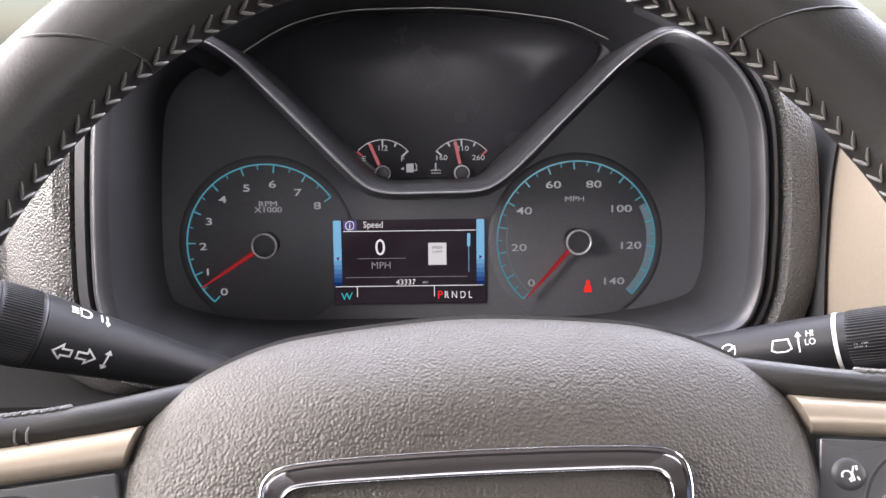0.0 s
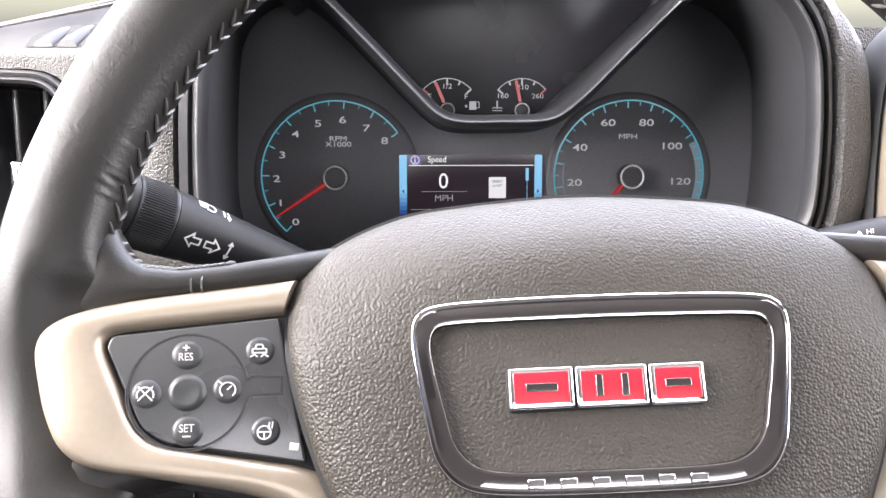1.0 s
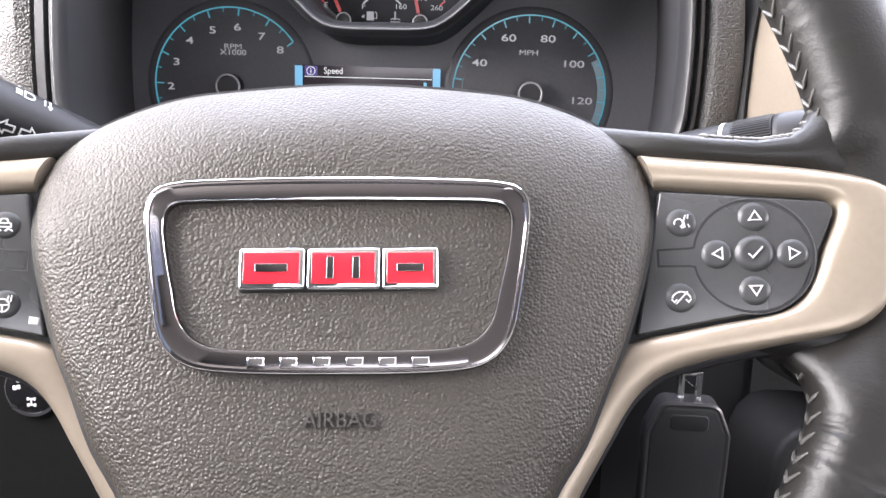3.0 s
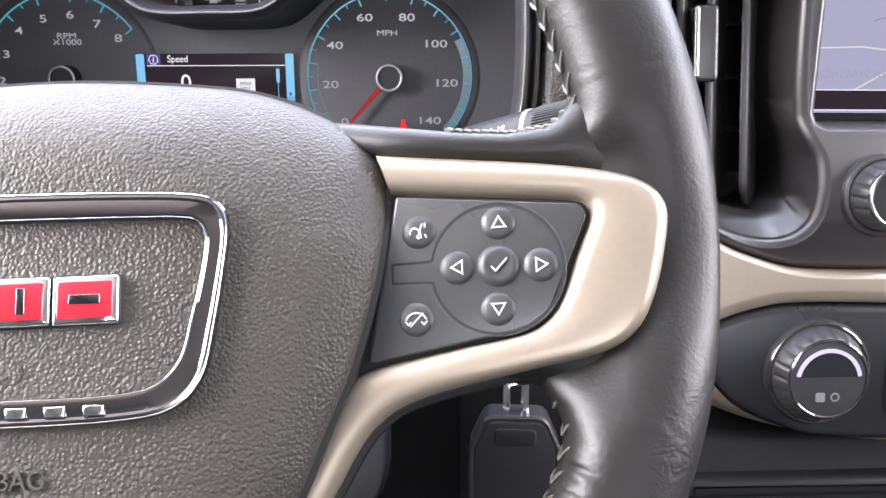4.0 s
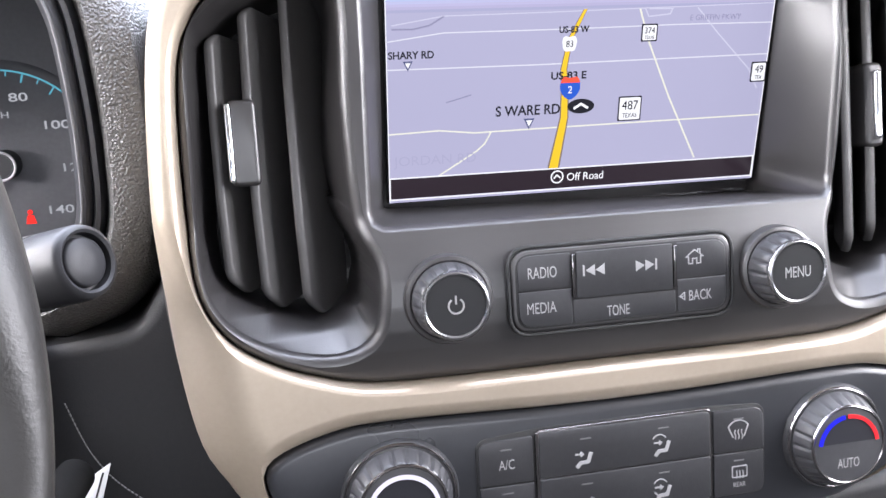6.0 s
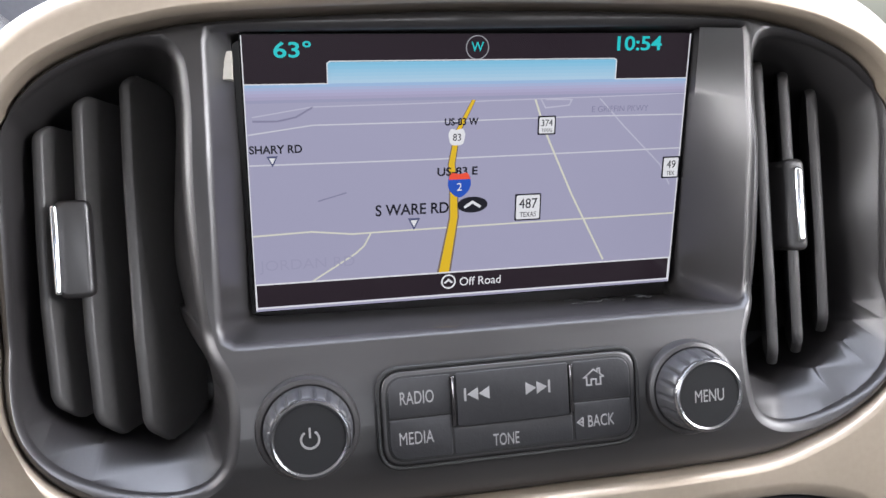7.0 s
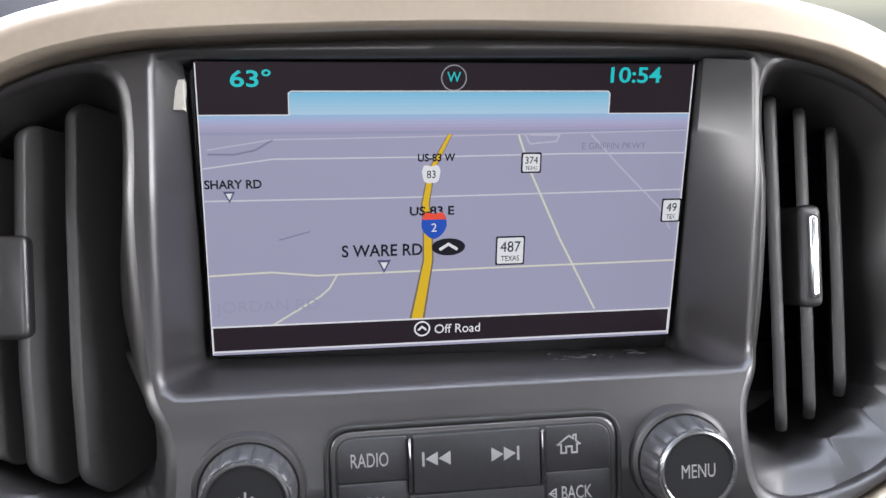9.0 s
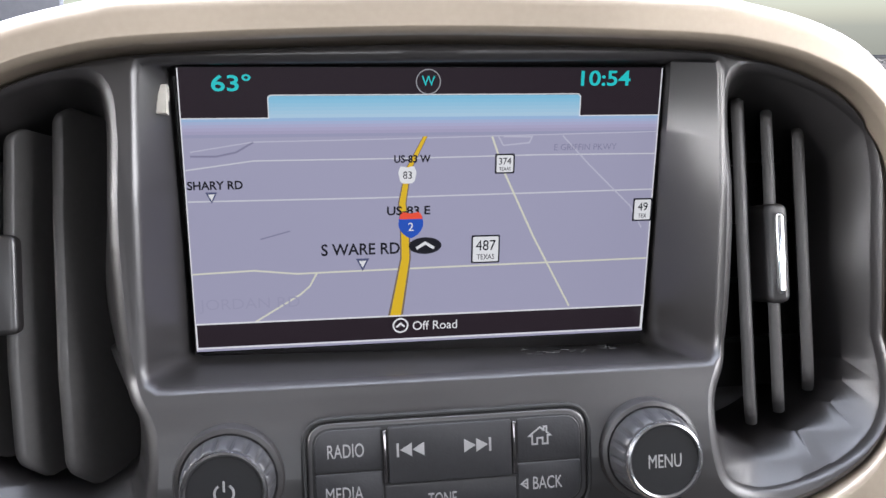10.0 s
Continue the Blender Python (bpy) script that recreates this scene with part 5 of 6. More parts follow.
def crown(ob, levels, low, high, middle, drop):
    """Bends the flat front of ob into a shallow crown between two heights."""
    bm = bmesh.new()
    bm.from_mesh(ob.data)
    for v in levels:
        bmesh.ops.bisect_plane(bm, geom=bm.verts[:] + bm.edges[:] + bm.faces[:], plane_co=(0, v * MM, 0), plane_no=(0, 1, 0), dist=1e-6)
    for w in bm.verts:
        v = w.co.y / MM
        if w.co.z / MM > -45:
            f = (min(max(v, low), high) - middle) / ((high - middle) if v > middle else (middle - low))
            fade = 1 - min(max((v - high) / 60, 0), 1)
            w.co.z -= drop * f * f * fade * MM
    bm.to_mesh(ob.data)
    bm.free()
    for p in ob.data.polygons:
        p.use_smooth = True
    ob.data.set_sharp_from_angle(angle=radians(44))


crown(ob, [-8, 0, 8, 18, 28, 36, 44], -14, 54, 20, 7.5)

bm = bmesh.new()
slab(bm, rounded([(-95.6, 143.5), (-90.6, 143.5), (-90.4, 153.6), (-95.2, 153.4)]), -14.0, -8.5, 0.4)
part("foam_tab", bm, PAPER, pod, "pale tab beside the screen")
bm = bmesh.new()
for i in range(26):
    u, v = random.uniform(34, 70), random.uniform(52.2, 53.6)
    a = random.uniform(0.5, 3)
    n0 = random.uniform(-30, -17)
    pipe(bm, [(u, 51.2 + (-n0) * 0.09 + 0.3, n0), (u + a, 51.2 + (-n0) * 0.09 + 0.3, n0 + random.uniform(-1, 1))], 0.14, 4)
part("scuff_marks", bm, KNOB, pod, "fine pale scuffs on the ledge", kind="stuff")


def air_vent(side, label):
    vent = thing("air_vent", POD, label, "air vent", "air vents beside the screen")
    for u, lo, hi in ((-158, 26, 131), (-144.4, 18.5, 141), (-128.2, 14.5, 148)) if side < 0 else ((119.8, 19, 148), (131.5, 23, 143.5), (144.2, 31, 136)):
        bm = bmesh.new()
        loop = rounded([(lo + 4, -46), (hi - 3, -46), (hi, -20, 4), (hi - 3, -15, 5), (hi - 40, -13.8, 20), (lo + 40, -13.8, 20), (lo + 7, -15.5, 8), (lo, -26, 5)], 7)
        rings = []
        half = 1.9 if side < 0 else 2.5
        for k, (off, sc, dn) in enumerate(((-1.0, 0.985, 0.9), (-0.75, 0.994, 0.3), (-0.3, 1.0, 0.0), (0.3, 1.0, 0.0), (0.75, 0.994, 0.3), (1.0, 0.985, 0.9))):
            rings.append([(u + off * half - (q.y + 15) * 0.55, 85 + (q.x - 85) * sc, q.y - dn) for q in loop])
        loft(bm, rings, cap0=True, cap1=True)
        part("vane", bm, VANE, vent, "matt black vertical vane")
    u = -147.5 if side < 0 else 131.5
    bm = bmesh.new()
    slab(bm, rounded([(u - 6, 70, 3), (u + 5.5, 70, 3), (u + 5.5, 104, 3), (u - 6, 104, 3)]) if side < 0 else rounded([(u - 4.6, 68, 3.5), (u + 4.6, 68, 3.5), (u + 4.6, 106, 3.5), (u - 4.6, 106, 3.5)]), -30, -11, 2)
    tab = part("tab", bm, SATIN, vent, "black adjuster tab")
    uu = u - 5.6 if side < 0 else u
    hw = 1.25 if side < 0 else 1.9
    bm = bmesh.new()
    slab(bm, rounded([(uu - hw, 71.5, hw), (uu + hw, 71.5, hw), (uu + hw, 102.5, hw), (uu - hw, 102.5, hw)]), -14, -8.0, hw * 0.9, 4)
    part("chrome_insert", bm, CHROME, tab, "bright chrome insert")
    bm = bmesh.new()
    s = side
    box(bm, min(s * 104, s * 164), max(s * 104, s * 164), 30, 150, -60, -56)
    part("vent_back", bm, GAP, vent)
    for v in (50, 75, 100, 125):
        bm = bmesh.new()
        box(bm, min(s * 112, s * 160), max(s * 112, s * 160), v, v + 2, -56, -46)
        part("rear_louvre", bm, BLACK, vent)
    return vent


air_vent(-1, "black air vent with slanted vanes and chrome tab")
air_vent(1, "black air vent with slim vanes and chrome tab")

# ---- screen ----
screen = thing("touch_screen", DISPLAY, "lit touch screen showing a road map", "screen")


def sv(u, v):
    return (u, v + 0.0175 * u)


bm = bmesh.new()
box(bm, -89.1, 89.1, -50.9, 55.9, -6, 0)
part("glass", bm, SCREEN, screen, "black display glass")


def patch(name, x0, x1, y0, y1, n, material, label=""):
    bm = bmesh.new()
    box(bm, x0, x1, y0, y1, n - 0.1, n)
    return part(name, bm, material, screen, label)


patch("map_ground", -88.6, 88.6, -50.4, 31, 0.2, MAPGREY, "lilac grey map ground")
for k in range(6):
    f = k / 5
    strip = light_paint("map horizon tone", (0.36 + 0.10 * math.sin(f * 3.1), 0.36 + 0.17 * f, 0.50 + 0.25 * f), 0.8)
    patch("map_horizon", -88.6, 88.6, 31 + k * 1.15, 32.15 + k * 1.15, 0.2, strip)
for k in range(6):
    f = k / 5
    strip = light_paint("map sky tone", (0.46 - 0.22 * f, 0.66 - 0.08 * f, 0.80 - 0.02 * f), 0.8)
    patch("map_sky", -58, 57, 37.9 + k * 1.3, 39.2 + k * 1.3, 0.2, strip)
patch("status_bar", -88.6, 88.6, 45.7, 55.6, 0.2, DISPLAYBLACK, "dark status bar")
patch("status_end", -88.6, -58, 37.9, 45.7, 0.25, DISPLAYBLACK)
patch("status_end", 57, 88.6, 37.9, 45.7, 0.25, DISPLAYBLACK)
patch("caption_bar", -88, 87.6, -48.6, -39.4, 0.5, DISPLAYBLACK, "dark caption bar")
bm = bmesh.new()
stroke(bm, [(-88.2, -49), (87.8, -49), (87.8, -39.2), (-88.2, -39.2)], 0.5, 0.4, 0.7, True)
stroke(bm, [(-88.4, 37.9), (-58, 37.9), (-58, 45.2), (-57, 46), (56, 46), (57, 45.2), (57, 37.9), (88.4, 37.9)], 0.35, 0.3, 0.5)
stroke(bm, [(-88.4, -50), (-88.4, 55.4)], 0.4, 0.3, 0.5)
stroke(bm, [(88.4, -50), (88.4, 55.4)], 0.4, 0.3, 0.5)
part("white_outline", bm, SIGNWHITE, screen)


def road(points, w, material, n=0.35):
    bm = bmesh.new()
    stroke(bm, [sv(*p) for p in points], w, 0.2, n)
    part("map_road", bm, material, screen)


road([(-88, 21), (-64, 23.7), (-8, 22.8), (42, 22.5), (88, 21.5)], 0.45, MAPWHITE)
road([(-88, 9.5), (-21, 8.3), (88, 7.4)], 0.5, MAPWHITE)
road([(-86, 27.5), (-64, 30.5), (-20, 30.2), (88, 30)], 0.4, MAPPALE)
road([(51, 29.4), (62, 18), (79.7, 1), (85, -8)], 0.5, MAPPALE)
road([(26, 30), (28, 26.5), (38, 27.2), (39, 29.4), (28, 29.8)], 0.5, MAPPALE)
road([(-88.5, -18), (-66, -17.7), (-50, -19.8), (-42, -19.8), (21.6, -20.2), (88, -20.8)], 0.62, MAPROAD)
road([(-67, -38.5), (-49, -28), (-45.5, -25), (-42.7, -20)], 0.65, MAPROAD)
road([(57, -39.2), (41, -9.5), (28.8, 16), (23.6, 30)], 0.75, MAPROAD)
road([(-63, -5.7), (-52, -3)], 0.5, MAPFADE)
road([(-86, 26), (-77, 25.7), (-70, 27), (-63.7, 30.5)], 0.7, MAPFADE)
HW = [(-13, -39.2), (-9, -15.9), (-9.3, -2.8), (-10.2, 5.8), (-8.1, 18.2), (-1.6, 30.8)]
for wscale, material, n in ((1.4, MAPEDGE, 0.38), (1.0, MAPGOLD, 0.46)):
    bm = bmesh.new()
    rings = []
    for (u, v), w in zip(HW, (4.2, 3.0, 2.6, 2.3, 1.8, 1.3)):
        a, b = sv(u - w / 2 * wscale, v), sv(u + w / 2 * wscale, v)
        rings.append([(*a, 0.3), (*b, 0.3), (*b, n), (*a, n)])
    loft(bm, rings, cap0=True, cap1=True)
    part("map_highway", bm, material, screen, "yellow highway line")
for text, u, v, h, m, wd in (("SHARY RD", -78, 15.3, 3.0, MAPINK, 19.5), ("US-83 W", -6.4, 22.6, 2.7, MAPINK, 13.6), ("US-83 E", -7.8, 3.0, 3.2, MAPINK, 16.4), ("S WARE RD", -26, -11.2, 4.4, MAPINK, 29.6),
                             ("E GRIFFIN PKWY", 60, 25.0, 2.4, MAPFADE, 24.6), ("JORDAN RD", -68, -31, 4.2, MAPGHOST, 37)):
    writing("map_label", text, *sv(u, v), 0.6, h, m, screen, wd, bold=0.1 if m is MAPINK else -0.02)
writing("caption", "Off Road", *sv(2.6, -43.6), 0.6, 3.6, SIGNWHITE, screen, 17.6)
bm = bmesh.new()
ring_band(bm, *sv(-11, -43), 2.5, 3.1, 0.6, 0.8, seg=28)
stroke(bm, [sv(-12.6, -43.6), sv(-11, -42.2), sv(-9.4, -43.6)], 0.7, 0.6, 0.8)
part("heading_symbol", bm, SIGNWHITE, screen)
writing("temperature", "63\u00b0", *sv(-70.4, 51.6), 0.5, 5.4, TEAL, screen, 13.6, bold=0.12)
writing("clock", "10:54", *sv(66.4, 50.6), 0.5, 5.4, TEAL, screen, 19.2, bold=0.12)
bm = bmesh.new()
ring_band(bm, *sv(-0.6, 50.6), 4.2, 4.6, 0.3, 0.5, seg=36)
part("compass_ring", bm, GREYLIT, screen)
writing("compass_letter", "W", *sv(-0.6, 50.9), 0.5, 3.6, TEAL, screen, 0.9)


def state_sign(u, v, w, number, clip=0):
    bm = bmesh.new()
    slab(bm, rounded([(u - w - 0.6, v - w - 0.6, 0.6), (u + w + 0.6 - clip, v - w - 0.6, 0.6), (u + w + 0.6 - clip, v + w + 0.6, 0.6), (u - w - 0.6, v + w + 0.6, 0.6)]), 0.5, 0.7)
    back_plate = part("road_sign", bm, MAPINK, screen, "square white road number sign")
    bm = bmesh.new()
    slab(bm, rounded([(u - w, v - w, 0.6), (u + w - clip, v - w, 0.6), (u + w - clip, v + w, 0.6), (u - w, v + w, 0.6)]), 0.7, 0.85)
    part("sign_face", bm, SIGNWHITE, back_plate)
    writing("sign_number", number, u - clip / 2, v + w * 0.32, 0.9, w * 0.82, MAPINK, back_plate, 0.9)
    writing("sign_state", "TEXAS" if not clip else "TEX", u - clip / 2, v - w * 0.6, 0.9, w * 0.42, MAPINK, back_plate, 0.8)


state_sign(*sv(22.1, -13.6), 5.0, "487")
state_sign(*sv(28.7, 19.6), 3.2, "374")
state_sign(*sv(85.4, -0.6), 4.0, "49", 1.4)
u0, v0 = sv(-8.3, 16.6)
bm = bmesh.new()
slab(bm, rounded([(u0 - 2.6, v0 - 3.2, 2), (u0 + 2.6, v0 - 3.2, 2), (u0 + 3.4, v0 + 1, 1), (u0 + 2.6, v0 + 3.4, 1), (u0, v0 + 2.8, 1), (u0 - 2.6, v0 + 3.4, 1), (u0 - 3.4, v0 + 1, 1)]), 0.6, 0.8)
shield = part("route_shield", bm, SIGNWHITE, screen, "white route shield")
writing("sign_number", "83", u0, v0, 0.85, 2.8, MAPINK, shield, 0.9)
u0, v0 = sv(-7.0, -2.3)
bm = bmesh.new()
slab(bm, smooth_loop([(u0, v0 - 5.4), (u0 + 2.8, v0 - 3.9), (u0 + 4.5, v0 - 1.2), (u0 + 4.6, v0 + 1.2), (u0 + 3.9, v0 + 3.4), (u0, v0 + 3.2), (u0 - 3.9, v0 + 3.4), (u0 - 4.6, v0 + 1.2), (u0 - 4.5, v0 - 1.2), (u0 - 2.8, v0 - 3.9)], 60), 0.6, 0.8)
shield = part("route_shield", bm, SIGNBLUE, screen, "blue and red route shield")
bm = bmesh.new()
slab(bm, rounded([(u0 - 4.5, v0 + 2.0), (u0 + 4.5, v0 + 2.0), (u0 + 3.9, v0 + 3.8, 0.5), (u0 + 2.9, v0 + 4.7, 0.6), (u0, v0 + 4.1, 1), (u0 - 2.9, v0 + 4.7, 0.6), (u0 - 3.9, v0 + 3.8, 0.5)]), 0.65, 0.85)
part("shield_top", bm, SIGNRED, shield)
writing("sign_number", "2", u0, v0 - 1.0, 0.85, 3.2, SIGNWHITE, shield)
u0, v0 = sv(-1.5, -11.0)
bm = bmesh.new()
slab(bm, [Vector(p) for p in arc(u0, v0, 6.3, 0, 345, 23, 0.52)], 0.6, 0.9)
marker = part("position_marker", bm, MAPINK, screen, "dark oval position marker")
bm = bmesh.new()
stroke(bm, [(u0 - 3.4, v0 - 1.0), (u0, v0 + 1.1), (u0 + 3.4, v0 - 1.0)], 1.1, 0.9, 1.0)
part("arrow", bm, SIGNWHITE, marker)
for u, v, k in ((-25.4, -17.2, 1.25), (-79.5, 10.9, 1.05)):
    u, v = sv(u, v)
    bm = bmesh.new()
    slab(bm, rounded([(u, v - 2.2 * k), (u + 2 * k, v + 1.8 * k), (u - 2 * k, v + 1.8 * k)]), 0.5, 0.7)
    flag = part("map_pin", bm, PINBLUE, screen)
    bm = bmesh.new()
    slab(bm, rounded([(u, v - 1.1 * k), (u + 1.1 * k, v + 1.1 * k), (u - 1.1 * k, v + 1.1 * k)]), 0.7, 0.8)
    part("pin_face", bm, SIGNWHITE, flag)

# ---- radio keys and knobs ----
radio = thing("radio_controls", STACK, "charcoal radio key cluster with white lettering", "controls")
bm = bmesh.new()
slab(bm, rounded([(-47.4, 2.6, 8), (49, 2.6, 8), (49, 36.8, 8), (-47.4, 36.8, 8)]), -4, 2.6, 1.2)
bezel = part("key_bezel", bm, SATIN, radio, "raised charcoal bezel")
bm = bmesh.new()
slab(bm, rounded([(-45.6, 4.2, 7), (47.2, 4.2, 7), (47.2, 35.2, 7), (-45.6, 35.2, 7)]), 0, 2.8, 0.2)
part("key_gap", bm, GAP, radio, "dark gap between the keys")
bm = bmesh.new()
pipe(bm, [(*p, 1.5) for p in rounded([(-48.4, 1.6, 9), (50, 1.6, 9), (50, 37.8, 9), (-48.4, 37.8, 9)])], 0.9, 8, True)
part("bezel_groove", bm, GAP, radio, "dark line round the bezel")


def keycap(parent, corners, n, material=BLACK, name="key"):
    bm = bmesh.new()
    slab(bm, rounded([(a, b, max(r, 0.9)) for a, b, r in corners]), 0, n, 0.35, 3)
    return part(name, bm, material, parent)


radio_key = keycap(radio, [(-44.8, 20.2, 0.6), (-22.2, 20.2, 0.6), (-22.2, 34.4, 0.6), (-44.8, 34.4, 6)], 3.2)
media_key = keycap(radio, [(-44.8, 5.0, 6), (-22.2, 5.0, 0.6), (-22.2, 19.6, 0.6), (-44.8, 19.6, 0.6)], 3.2)
seek_key = keycap(radio, [(-20.2, 15.2, 0.6), (22, 15.2, 0.6), (22, 34.4, 0.6), (-20.2, 34.4, 0.6)], 3.9)
tone_key = keycap(radio, [(-21.6, 5.0, 0.6), (23.4, 5.0, 0.6), (23.4, 14.6, 0.6), (-21.6, 14.6, 0.6)], 3.0)
home_key = keycap(radio, [(24.2, 19.4, 0.6), (46.4, 19.4, 0.6), (46.4, 34.4, 6), (24.2, 34.4, 0.6)], 3.2)
back_key = keycap(radio, [(24.2, 5.0, 0.6), (46.4, 5.0, 6), (46.4, 18.8, 0.6), (24.2, 18.8, 0.6)], 3.2)
writing("lettering", "RADIO", -34.4, 27.2, 3.15, 4.6, DIMINK, radio_key, 12.2, bold=0.025)
writing("lettering", "MEDIA", -35.2, 12.7, 3.15, 4.6, DIMINK, media_key, 12.4)
writing("lettering", "TONE", -2.2, 8.6, 2.95, 4.4, DIMINK, tone_key, 9.8, bold=0.025)
writing("lettering", "BACK", 34.6, 11.6, 3.15, 4.4, DIMINK, back_key, 10.4, bold=0.025)
for sgn in (-1, 1):
    bm = bmesh.new()
    c = sgn * 11.4 - 1.2
    for k in (0, 4.2):
        slab(bm, rounded([(c + sgn * (k - 4.6), 24.2), (c + sgn * (k - 0.6), 26.5), (c + sgn * (k - 4.6), 28.8)]), 3.8, 4.05)
    stroke(bm, [(c + sgn * 4.4, 24.2), (c + sgn * 4.4, 28.8)], 0.8, 3.8, 4.05)
    part("skip_symbol", bm, DIMINK, seek_key, "white skip symbol")
bm = bmesh.new()
stroke(bm, [(31.2, 24.4), (31.2, 28), (29.8, 28), (34.6, 31.6), (36.4, 30.3), (36.4, 31.8), (37.6, 31.8), (37.6, 29.4), (39.4, 28), (38, 28), (38, 24.4), (35.8, 24.4), (35.8, 27), (33.4, 27), (33.4, 24.4)], 0.7, 3.1, 3.35, True)
bmesh.ops.scale(bm, verts=bm.verts[:], vec=(0.8, 0.8, 1), space=Matrix.Translation((-0.0346, -0.028, 0)))
bmesh.ops.translate(bm, verts=bm.verts[:], vec=(-0.0024, 0, 0))
part("home_symbol", bm, DIMINK, home_key, "white house symbol")
bm = bmesh.new()
stroke(bm, [(29.4, 12.4), (27.2, 12.4 - 0.01), (29.4, 14)], 0.5, 3.1, 3.35)
stroke(bm, [(27.2, 12.4), (29.4, 10.8), (29.4, 14)], 0.5, 3.1, 3.35)
bmesh.ops.translate(bm, verts=bm.verts[:], vec=(-0.0020, -0.0008, 0))
part("back_arrow", bm, DIMINK, back_key)
for u in (-21.3, 23.1):
    bm = bmesh.new()
    slab(bm, rounded([(u - 0.7, 15.6, 0.4), (u + 0.7, 15.6, 0.4), (u + 0.7, 33.6, 0.4), (u - 0.7, 33.6, 0.4)]), 1, 4.1, 0.3)
    part("bright_sliver", bm, DARKCHROME, radio, "slim bright divider")


def audio_knob(u, label):
    k = thing("audio_knob", STACK @ Matrix.Translation((u * MM, 19.6 * MM, 0)), label, "knob", "audio knobs")
    bm = bmesh.new()
    turned(bm, 0, 0, [(18.2, -4), (18.2, 1.6), (17.6, 2.6), (16.2, 3), (15.2, 2.4), (15, 0)], 48)
    part("collar", bm, SATIN, k, "charcoal collar")
    bm = bmesh.new()
    turned(bm, 0, 0, [(15.4, 0), (15.4, 4), (15.2, 6), (14.2, 13.6), (13.6, 14)], 144, 18, 0.8, (5, 13.7), groove=0.13)
    part("grip", bm, KNOB, k, "fluted grey grip", 50)
    bm = bmesh.new()
    hoop(bm, 0, 0, 12.6, 14.6, 1.0)
    part("chrome_ring", bm, BRIGHT, k, "bright chrome ring")
    bm = bmesh.new()
    turned(bm, 0, 0, [(11.9, 12), (11.9, 14.7), (11.6, 15), (3, 15.0)], 48)
    cap = part("cap", bm, DIALBLACK, k, "matt black cap")
    return k, cap


_, cap = audio_knob(-73, "fluted power and volume knob with chrome ring")
bm = bmesh.new()
stroke(bm, arc(0, 0, 3.0, 125, 415, 18), 0.7, 15.0, 15.3)
stroke(bm, [(0, 0.6), (0, 4.0)], 0.7, 15.0, 15.3)
part("power_symbol", bm, DIMINK, cap, "white power symbol")
_, cap = audio_knob(72.4, "fluted menu knob with chrome ring")
writing("lettering", "MENU", 0, 0, 15.0, 4.6, DIMINK, cap, 11.6)

# ---- climate controls ----
climate = thing("climate_controls", STACK, "dark climate control panel with two dials", "controls")
bm = bmesh.new()
slab(bm, AIR_LOOP, -30, 1.2, 4, 4)
part("panel_body", bm, FACIA, climate, "dark blue black plastic face")
bm = bmesh.new()
slab(bm, rounded([(-66, -81, 6), (64.6, -81, 6), (64.6, -40, 6), (39, -38.4, 2), (-40.4, -38.4, 2), (-66, -40.6, 6)]), -2, 1.6, 0.3)
part("key_gap", bm, GAP, climate, "dark gap between the keys")
KP = [("key", [(-65, -60.4, 0.6), (-41.6, -60.4, 0.6), (-41.6, -41.2, 0.6), (-65, -41.8, 5)]), ("key", [(-65, -80, 5), (-41.6, -80, 0.6), (-41.6, -61.2, 0.6), (-65, -61.2, 0.6)]),
      ("key", [(39.8, -60, 0.6), (63.6, -60, 0.6), (63.6, -41.4, 5), (39.8, -41, 0.6)]), ("key", [(39.8, -80, 0.6), (63.6, -80, 5), (63.6, -60.8, 0.6), (39.8, -60.8, 0.6)])]
ac_key, recirc_key, defrost_key, rear_key = [keycap(climate, c, 2.6, BLACK) for _, c in KP]
mode_frame = keycap(climate, [(-40.6, -80.6, 3), (38.8, -80.6, 3), (38.8, -39.0, 3), (-40.6, -39.0, 3)], 2.9, DARKCHROME, "mode_frame")
mode_keys = [keycap(climate, c, 3.9, BLACK, "mode_key") for c in ([(-39.4, -59.6, 0.5), (37.6, -59.6, 0.5), (37.6, -40, 2.4), (-39.4, -40, 2.4)], [(-39.4, -79.4, 2.4), (37.6, -79.4, 2.4), (37.6, -60.2, 0.5), (-39.4, -60.2, 0.5)])]
writing("lettering", "A/C", -53.2, -52, 2.55, 4.2, DIMINK, ac_key, 0.7)
writing("lettering", "REAR", 51.8, -75.4, 2.55, 2.2, DIMINK, rear_key, 0.8)
bm = bmesh.new()
stroke(bm, arc(-55.6, -70.4, 2.2, 120, 400, 10), 0.8, 2.55, 2.8)
stroke(bm, [(-58, -72.6), (-50, -72.6), (-48.6, -70), (-51, -68.4), (-54, -68.4)], 0.9, 2.55, 2.8)
part("car_symbol", bm, DIMINK, recirc_key, "white recirculation symbol")
bm = bmesh.new()
stroke(bm, [(49, -53.6), (46.8, -48.8)] + arc(51.6, -51.6, 5.6, 145, 35, 8) + [(54.2, -53.6)], 0.6, 2.55, 2.8)
for u in (50, 51.6, 53.2):
    stroke(bm, [(u, -54.6), (u + 0.3, -53), (u - 0.3, -51.6), (u, -50.2)], 0.5, 2.55, 2.8)
part("defrost_symbol", bm, DIMINK, defrost_key, "white windshield defrost symbol")
bm = bmesh.new()
stroke(bm, rounded([(48.4, -72, 0.6), (55.4, -72, 0.6), (55.4, -67, 0.6), (48.4, -67, 0.6)]), 0.5, 2.55, 2.8, True)
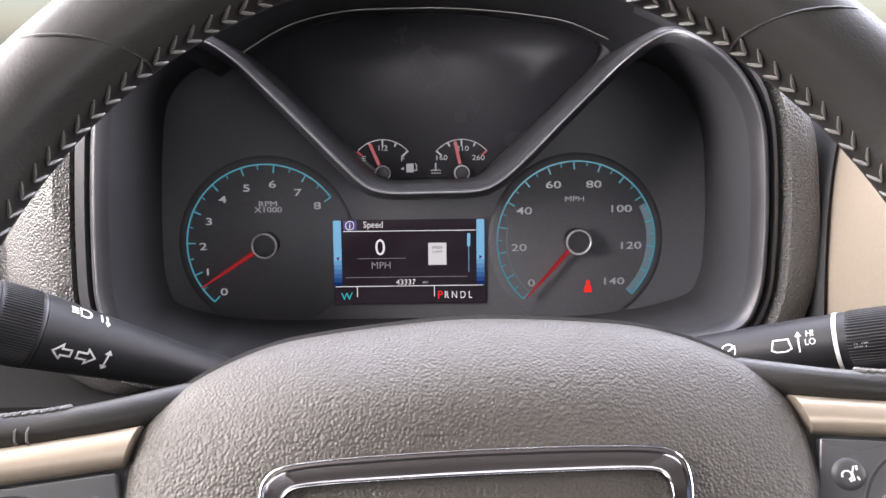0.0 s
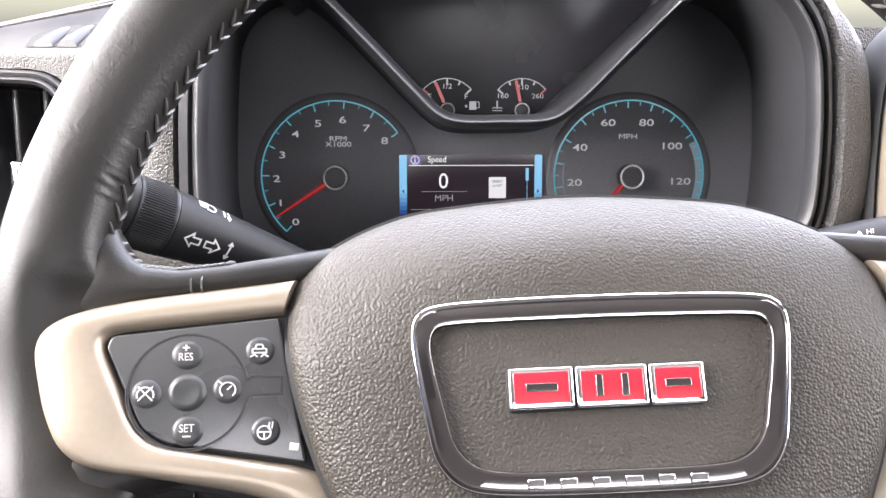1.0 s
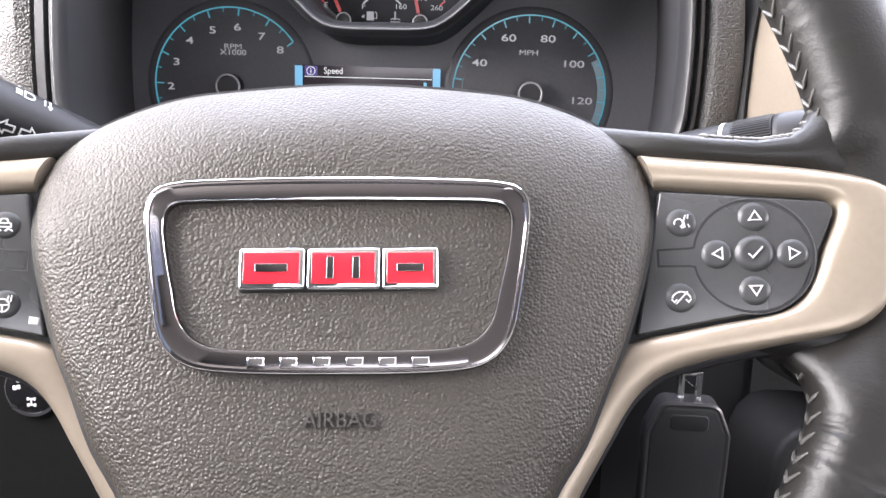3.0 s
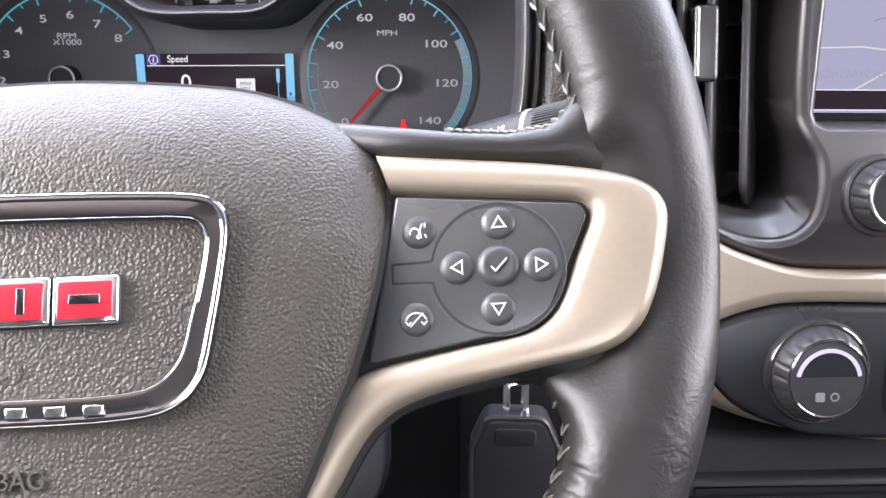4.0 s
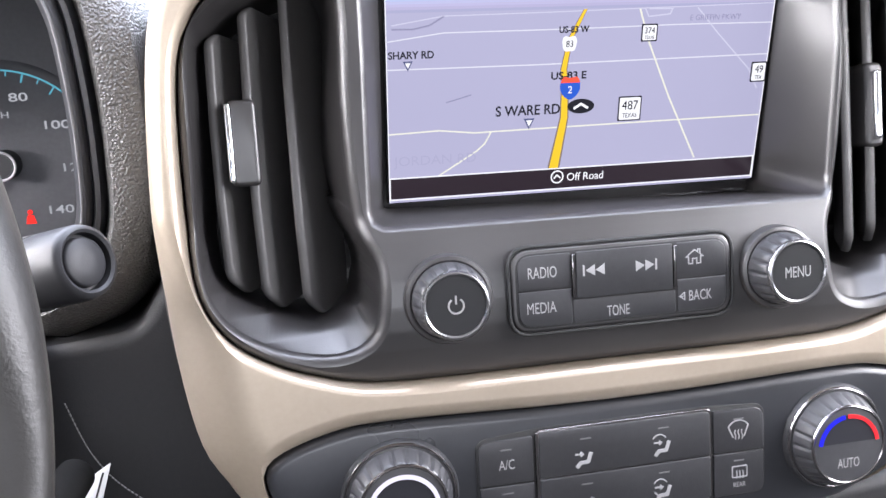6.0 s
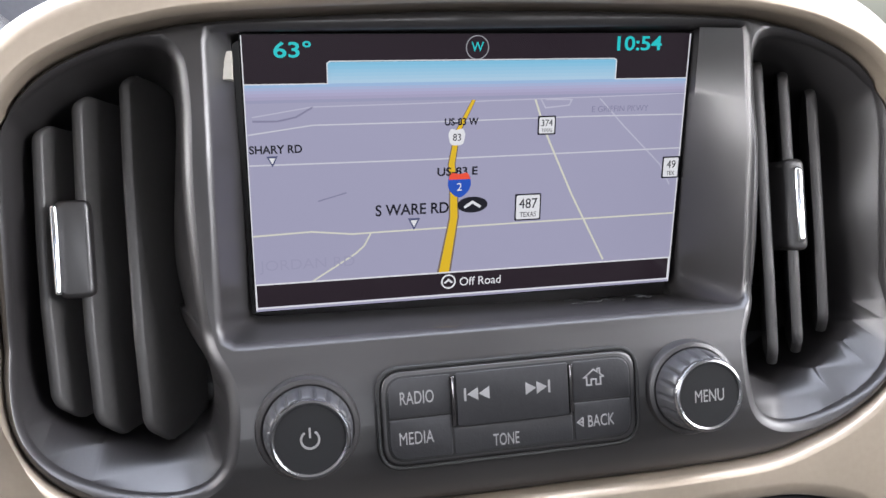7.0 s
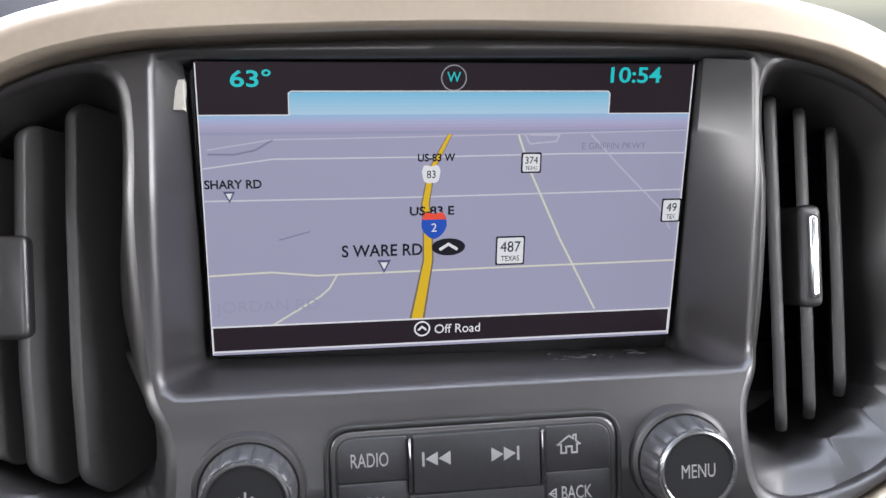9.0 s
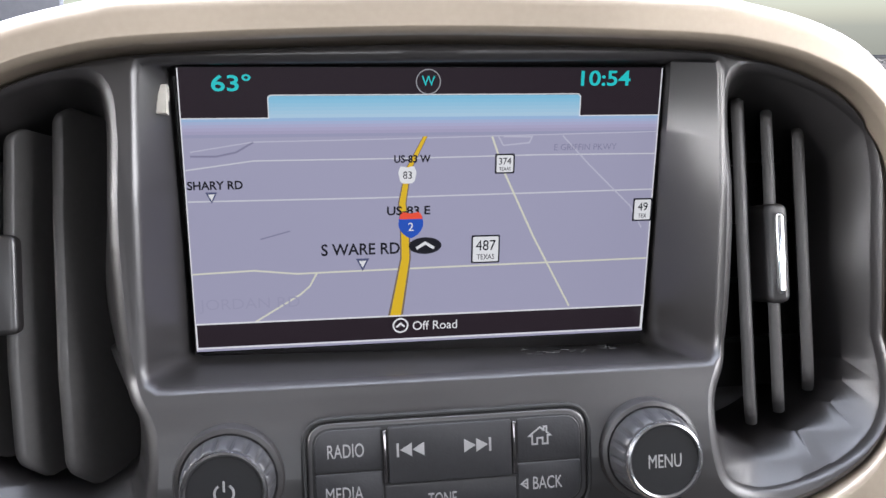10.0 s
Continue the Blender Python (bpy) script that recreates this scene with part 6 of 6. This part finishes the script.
for u in (50.4, 51.9, 53.4):
    stroke(bm, [(u, -72.6), (u + 0.2, -71), (u, -69)], 0.5, 2.55, 2.8)
part("rear_defrost_symbol", bm, DIMINK, rear_key, "white rear window symbol")
for cu, cv, mk, glass in ((-19.2, -52.6, 0, False), (16, -52.2, 0, True), (-19.2, -72.6, 1, False), (16, -72.2, 1, True)):
    bm = bmesh.new()
    stroke(bm, [(cu + 2.4, cv + 1.8), (cu + 1.0, cv - 2.2), (cu - 2.4, cv - 2.4), (cu - 4, cv - 4.4)], 1.6, 3.85, 4.1)
    if mk == 0 or glass:
        stroke(bm, [(cu - 4.6, cv + 1.4), (cu - 1.2, cv + 1.4)], 0.7, 3.85, 4.1)
        stroke(bm, [(cu - 2.2, cv + 2.4), (cu - 1.0, cv + 1.4), (cu - 2.2, cv + 0.4)], 0.6, 3.85, 4.1)
    if mk == 1:
        stroke(bm, [(cu - 4.8, cv - 0.6), (cu - 3.2, cv - 2.2)], 0.7, 3.85, 4.1)
    if glass:
        stroke(bm, arc(cu - 2, cv + 1.6, 3.4, 150, 30, 6), 0.5, 3.85, 4.1)
    part("airflow_symbol", bm, DIMINK, mode_keys[mk], "white airflow symbol")
for (u, v), own in (((-53.2, -45.6), ac_key), ((-53.2, -64.6), recirc_key), ((51.6, -45.4), defrost_key), ((51.6, -64.4), rear_key), ((-19, -44.6), mode_keys[0]), ((16, -44.4), mode_keys[0]), ((-19, -64.6), mode_keys[1]), ((16, -64.4), mode_keys[1])):
    bm = bmesh.new()
    box(bm, u - 2.4, u + 2.4, v - 0.3, v + 0.3, 2.4 if own not in mode_keys else 3.8, 2.7 if own not in mode_keys else 4.0)
    part("lamp_slot", bm, GREYINK, own)


def climate_knob(u, label, arcs, legend):
    v, z = -59.6, 1.2
    bm = bmesh.new()
    turned(bm, u, v, [(24.4, z - 4), (24.4, z + 0.6), (23.6, z + 2.2), (22.2, z + 2.6)], 56)
    k = part("dial_knob", bm, BLACK, climate, label)
    bm = bmesh.new()
    hoop(bm, u, v, 22.6, z + 2.4, 0.7)
    part("chrome_ring", bm, DARKCHROME, k, "bright base ring")
    bm = bmesh.new()
    turned(bm, u, v, [(21.2, z + 1), (21.2, z + 3), (20.8, z + 4), (18.6, z + 10.6), (17.8, z + 11.6), (16.8, z + 11.8)], 176, 22, 0.8, (z + 3.6, z + 10.65), groove=0.16)
    part("grip", bm, KNOB, k, "fluted grey grip", 50)
    bm = bmesh.new()
    hoop(bm, u, v, 17.2, z + 11.6, 0.7)
    part("face_ring", bm, DARKCHROME, k)
    bm = bmesh.new()
    turned(bm, u, v, [(17.0, z + 8), (17.0, z + 11.2), (16.4, z + 11.6), (3, z + 11.7)], 48)
    part("dial_face", bm, DIALBLACK, k, "black dial face")
    bm = bmesh.new()
    slab(bm, [Vector(p) for p in arc(u, v - 1, 14.6, 8, 172, 24)], z + 11.4, z + 12.0)
    part("dial_window", bm, LENS, k, "gloss black window")
    for a0, a1, m in arcs:
        bm = bmesh.new()
        ring_band(bm, u, v - 1, 13.0, 14.7, z + 11.8, z + 12.4, a0, a1, 24)
        part("lit_arc", bm, m, k, "lit scale arc")
    if legend:
        writing("lettering", legend, u, v - 8.2, z + 11.72, 4.4, DIMINK, k, 10.6)
    else:
        bm = bmesh.new()
        for i in range(4):
            c, s = math.cos(math.pi / 4 + i * math.pi / 2), math.sin(math.pi / 4 + i * math.pi / 2)
            turned(bm, u - 3.4 + 1.3 * c, v - 8.2 + 1.3 * s, [(1.3, z + 11.6), (1.3, z + 11.95)], 10)
        ring_band(bm, u + 3.2, v - 8.2, 1.4, 2.0, z + 11.6, z + 11.95, seg=18)
        part("fan_symbol", bm, DIMINK, k, "white fan symbol")


climate_knob(-98, "fan speed dial with a white lit arc", ((10, 170, WHITEARC),), "")
climate_knob(98, "temperature dial with blue and red lit arcs", ((98, 172, BLUEARC), (8, 92, REDARC)), "AUTO")

# ---- driver's outer vent ----
side_vent = thing("air_vent", CLUSTER @ Matrix.Translation((-0.330, -0.036, 0)), "black side air vent with chrome tab", "air vent")
outer = smooth_loop([(0, -84), (-44, -80), (-54, -40), (-54, 50), (-44, 93), (0, 97), (30, 91), (41, 62), (43, -40), (36, -78)][::-1], 80)
bm = bmesh.new()
for r0, n0 in ((0, 6), (5, 9)):
    loft(bm, [lift(inset(outer, r0 - 4), -20), lift(inset(outer, r0 - 3), n0 - 3), lift(inset(outer, r0 - 1), n0), lift(inset(outer, r0 + 1.5), n0 - 2), lift(inset(outer, r0 + 3), -30)])
part("surround", bm, SATIN, side_vent, "satin double rim")
bm = bmesh.new()
slab(bm, inset(outer, 2), -70, -64)
part("vent_back", bm, GAP, side_vent)
for u in (-47, -28.6, -6.4, 15.8, 33):
    bm = bmesh.new()
    slab(bm, rounded([(u - 2.1, -78, 1), (u + 2.1, -78, 1), (u + 2.1, 87, 1), (u - 2.1, 87, 1)]), -50, -14, 1.9)
    part("vane", bm, KNOB, side_vent, "grey upright vane")
bm = bmesh.new()
slab(bm, rounded([(-9, -3, 3.5), (0.5, -3, 3.5), (0.5, 36, 3.5), (-9, 36, 3.5)]), -20, -3, 2.8)
part("tab", bm, CHROME, side_vent, "bright chrome tab")
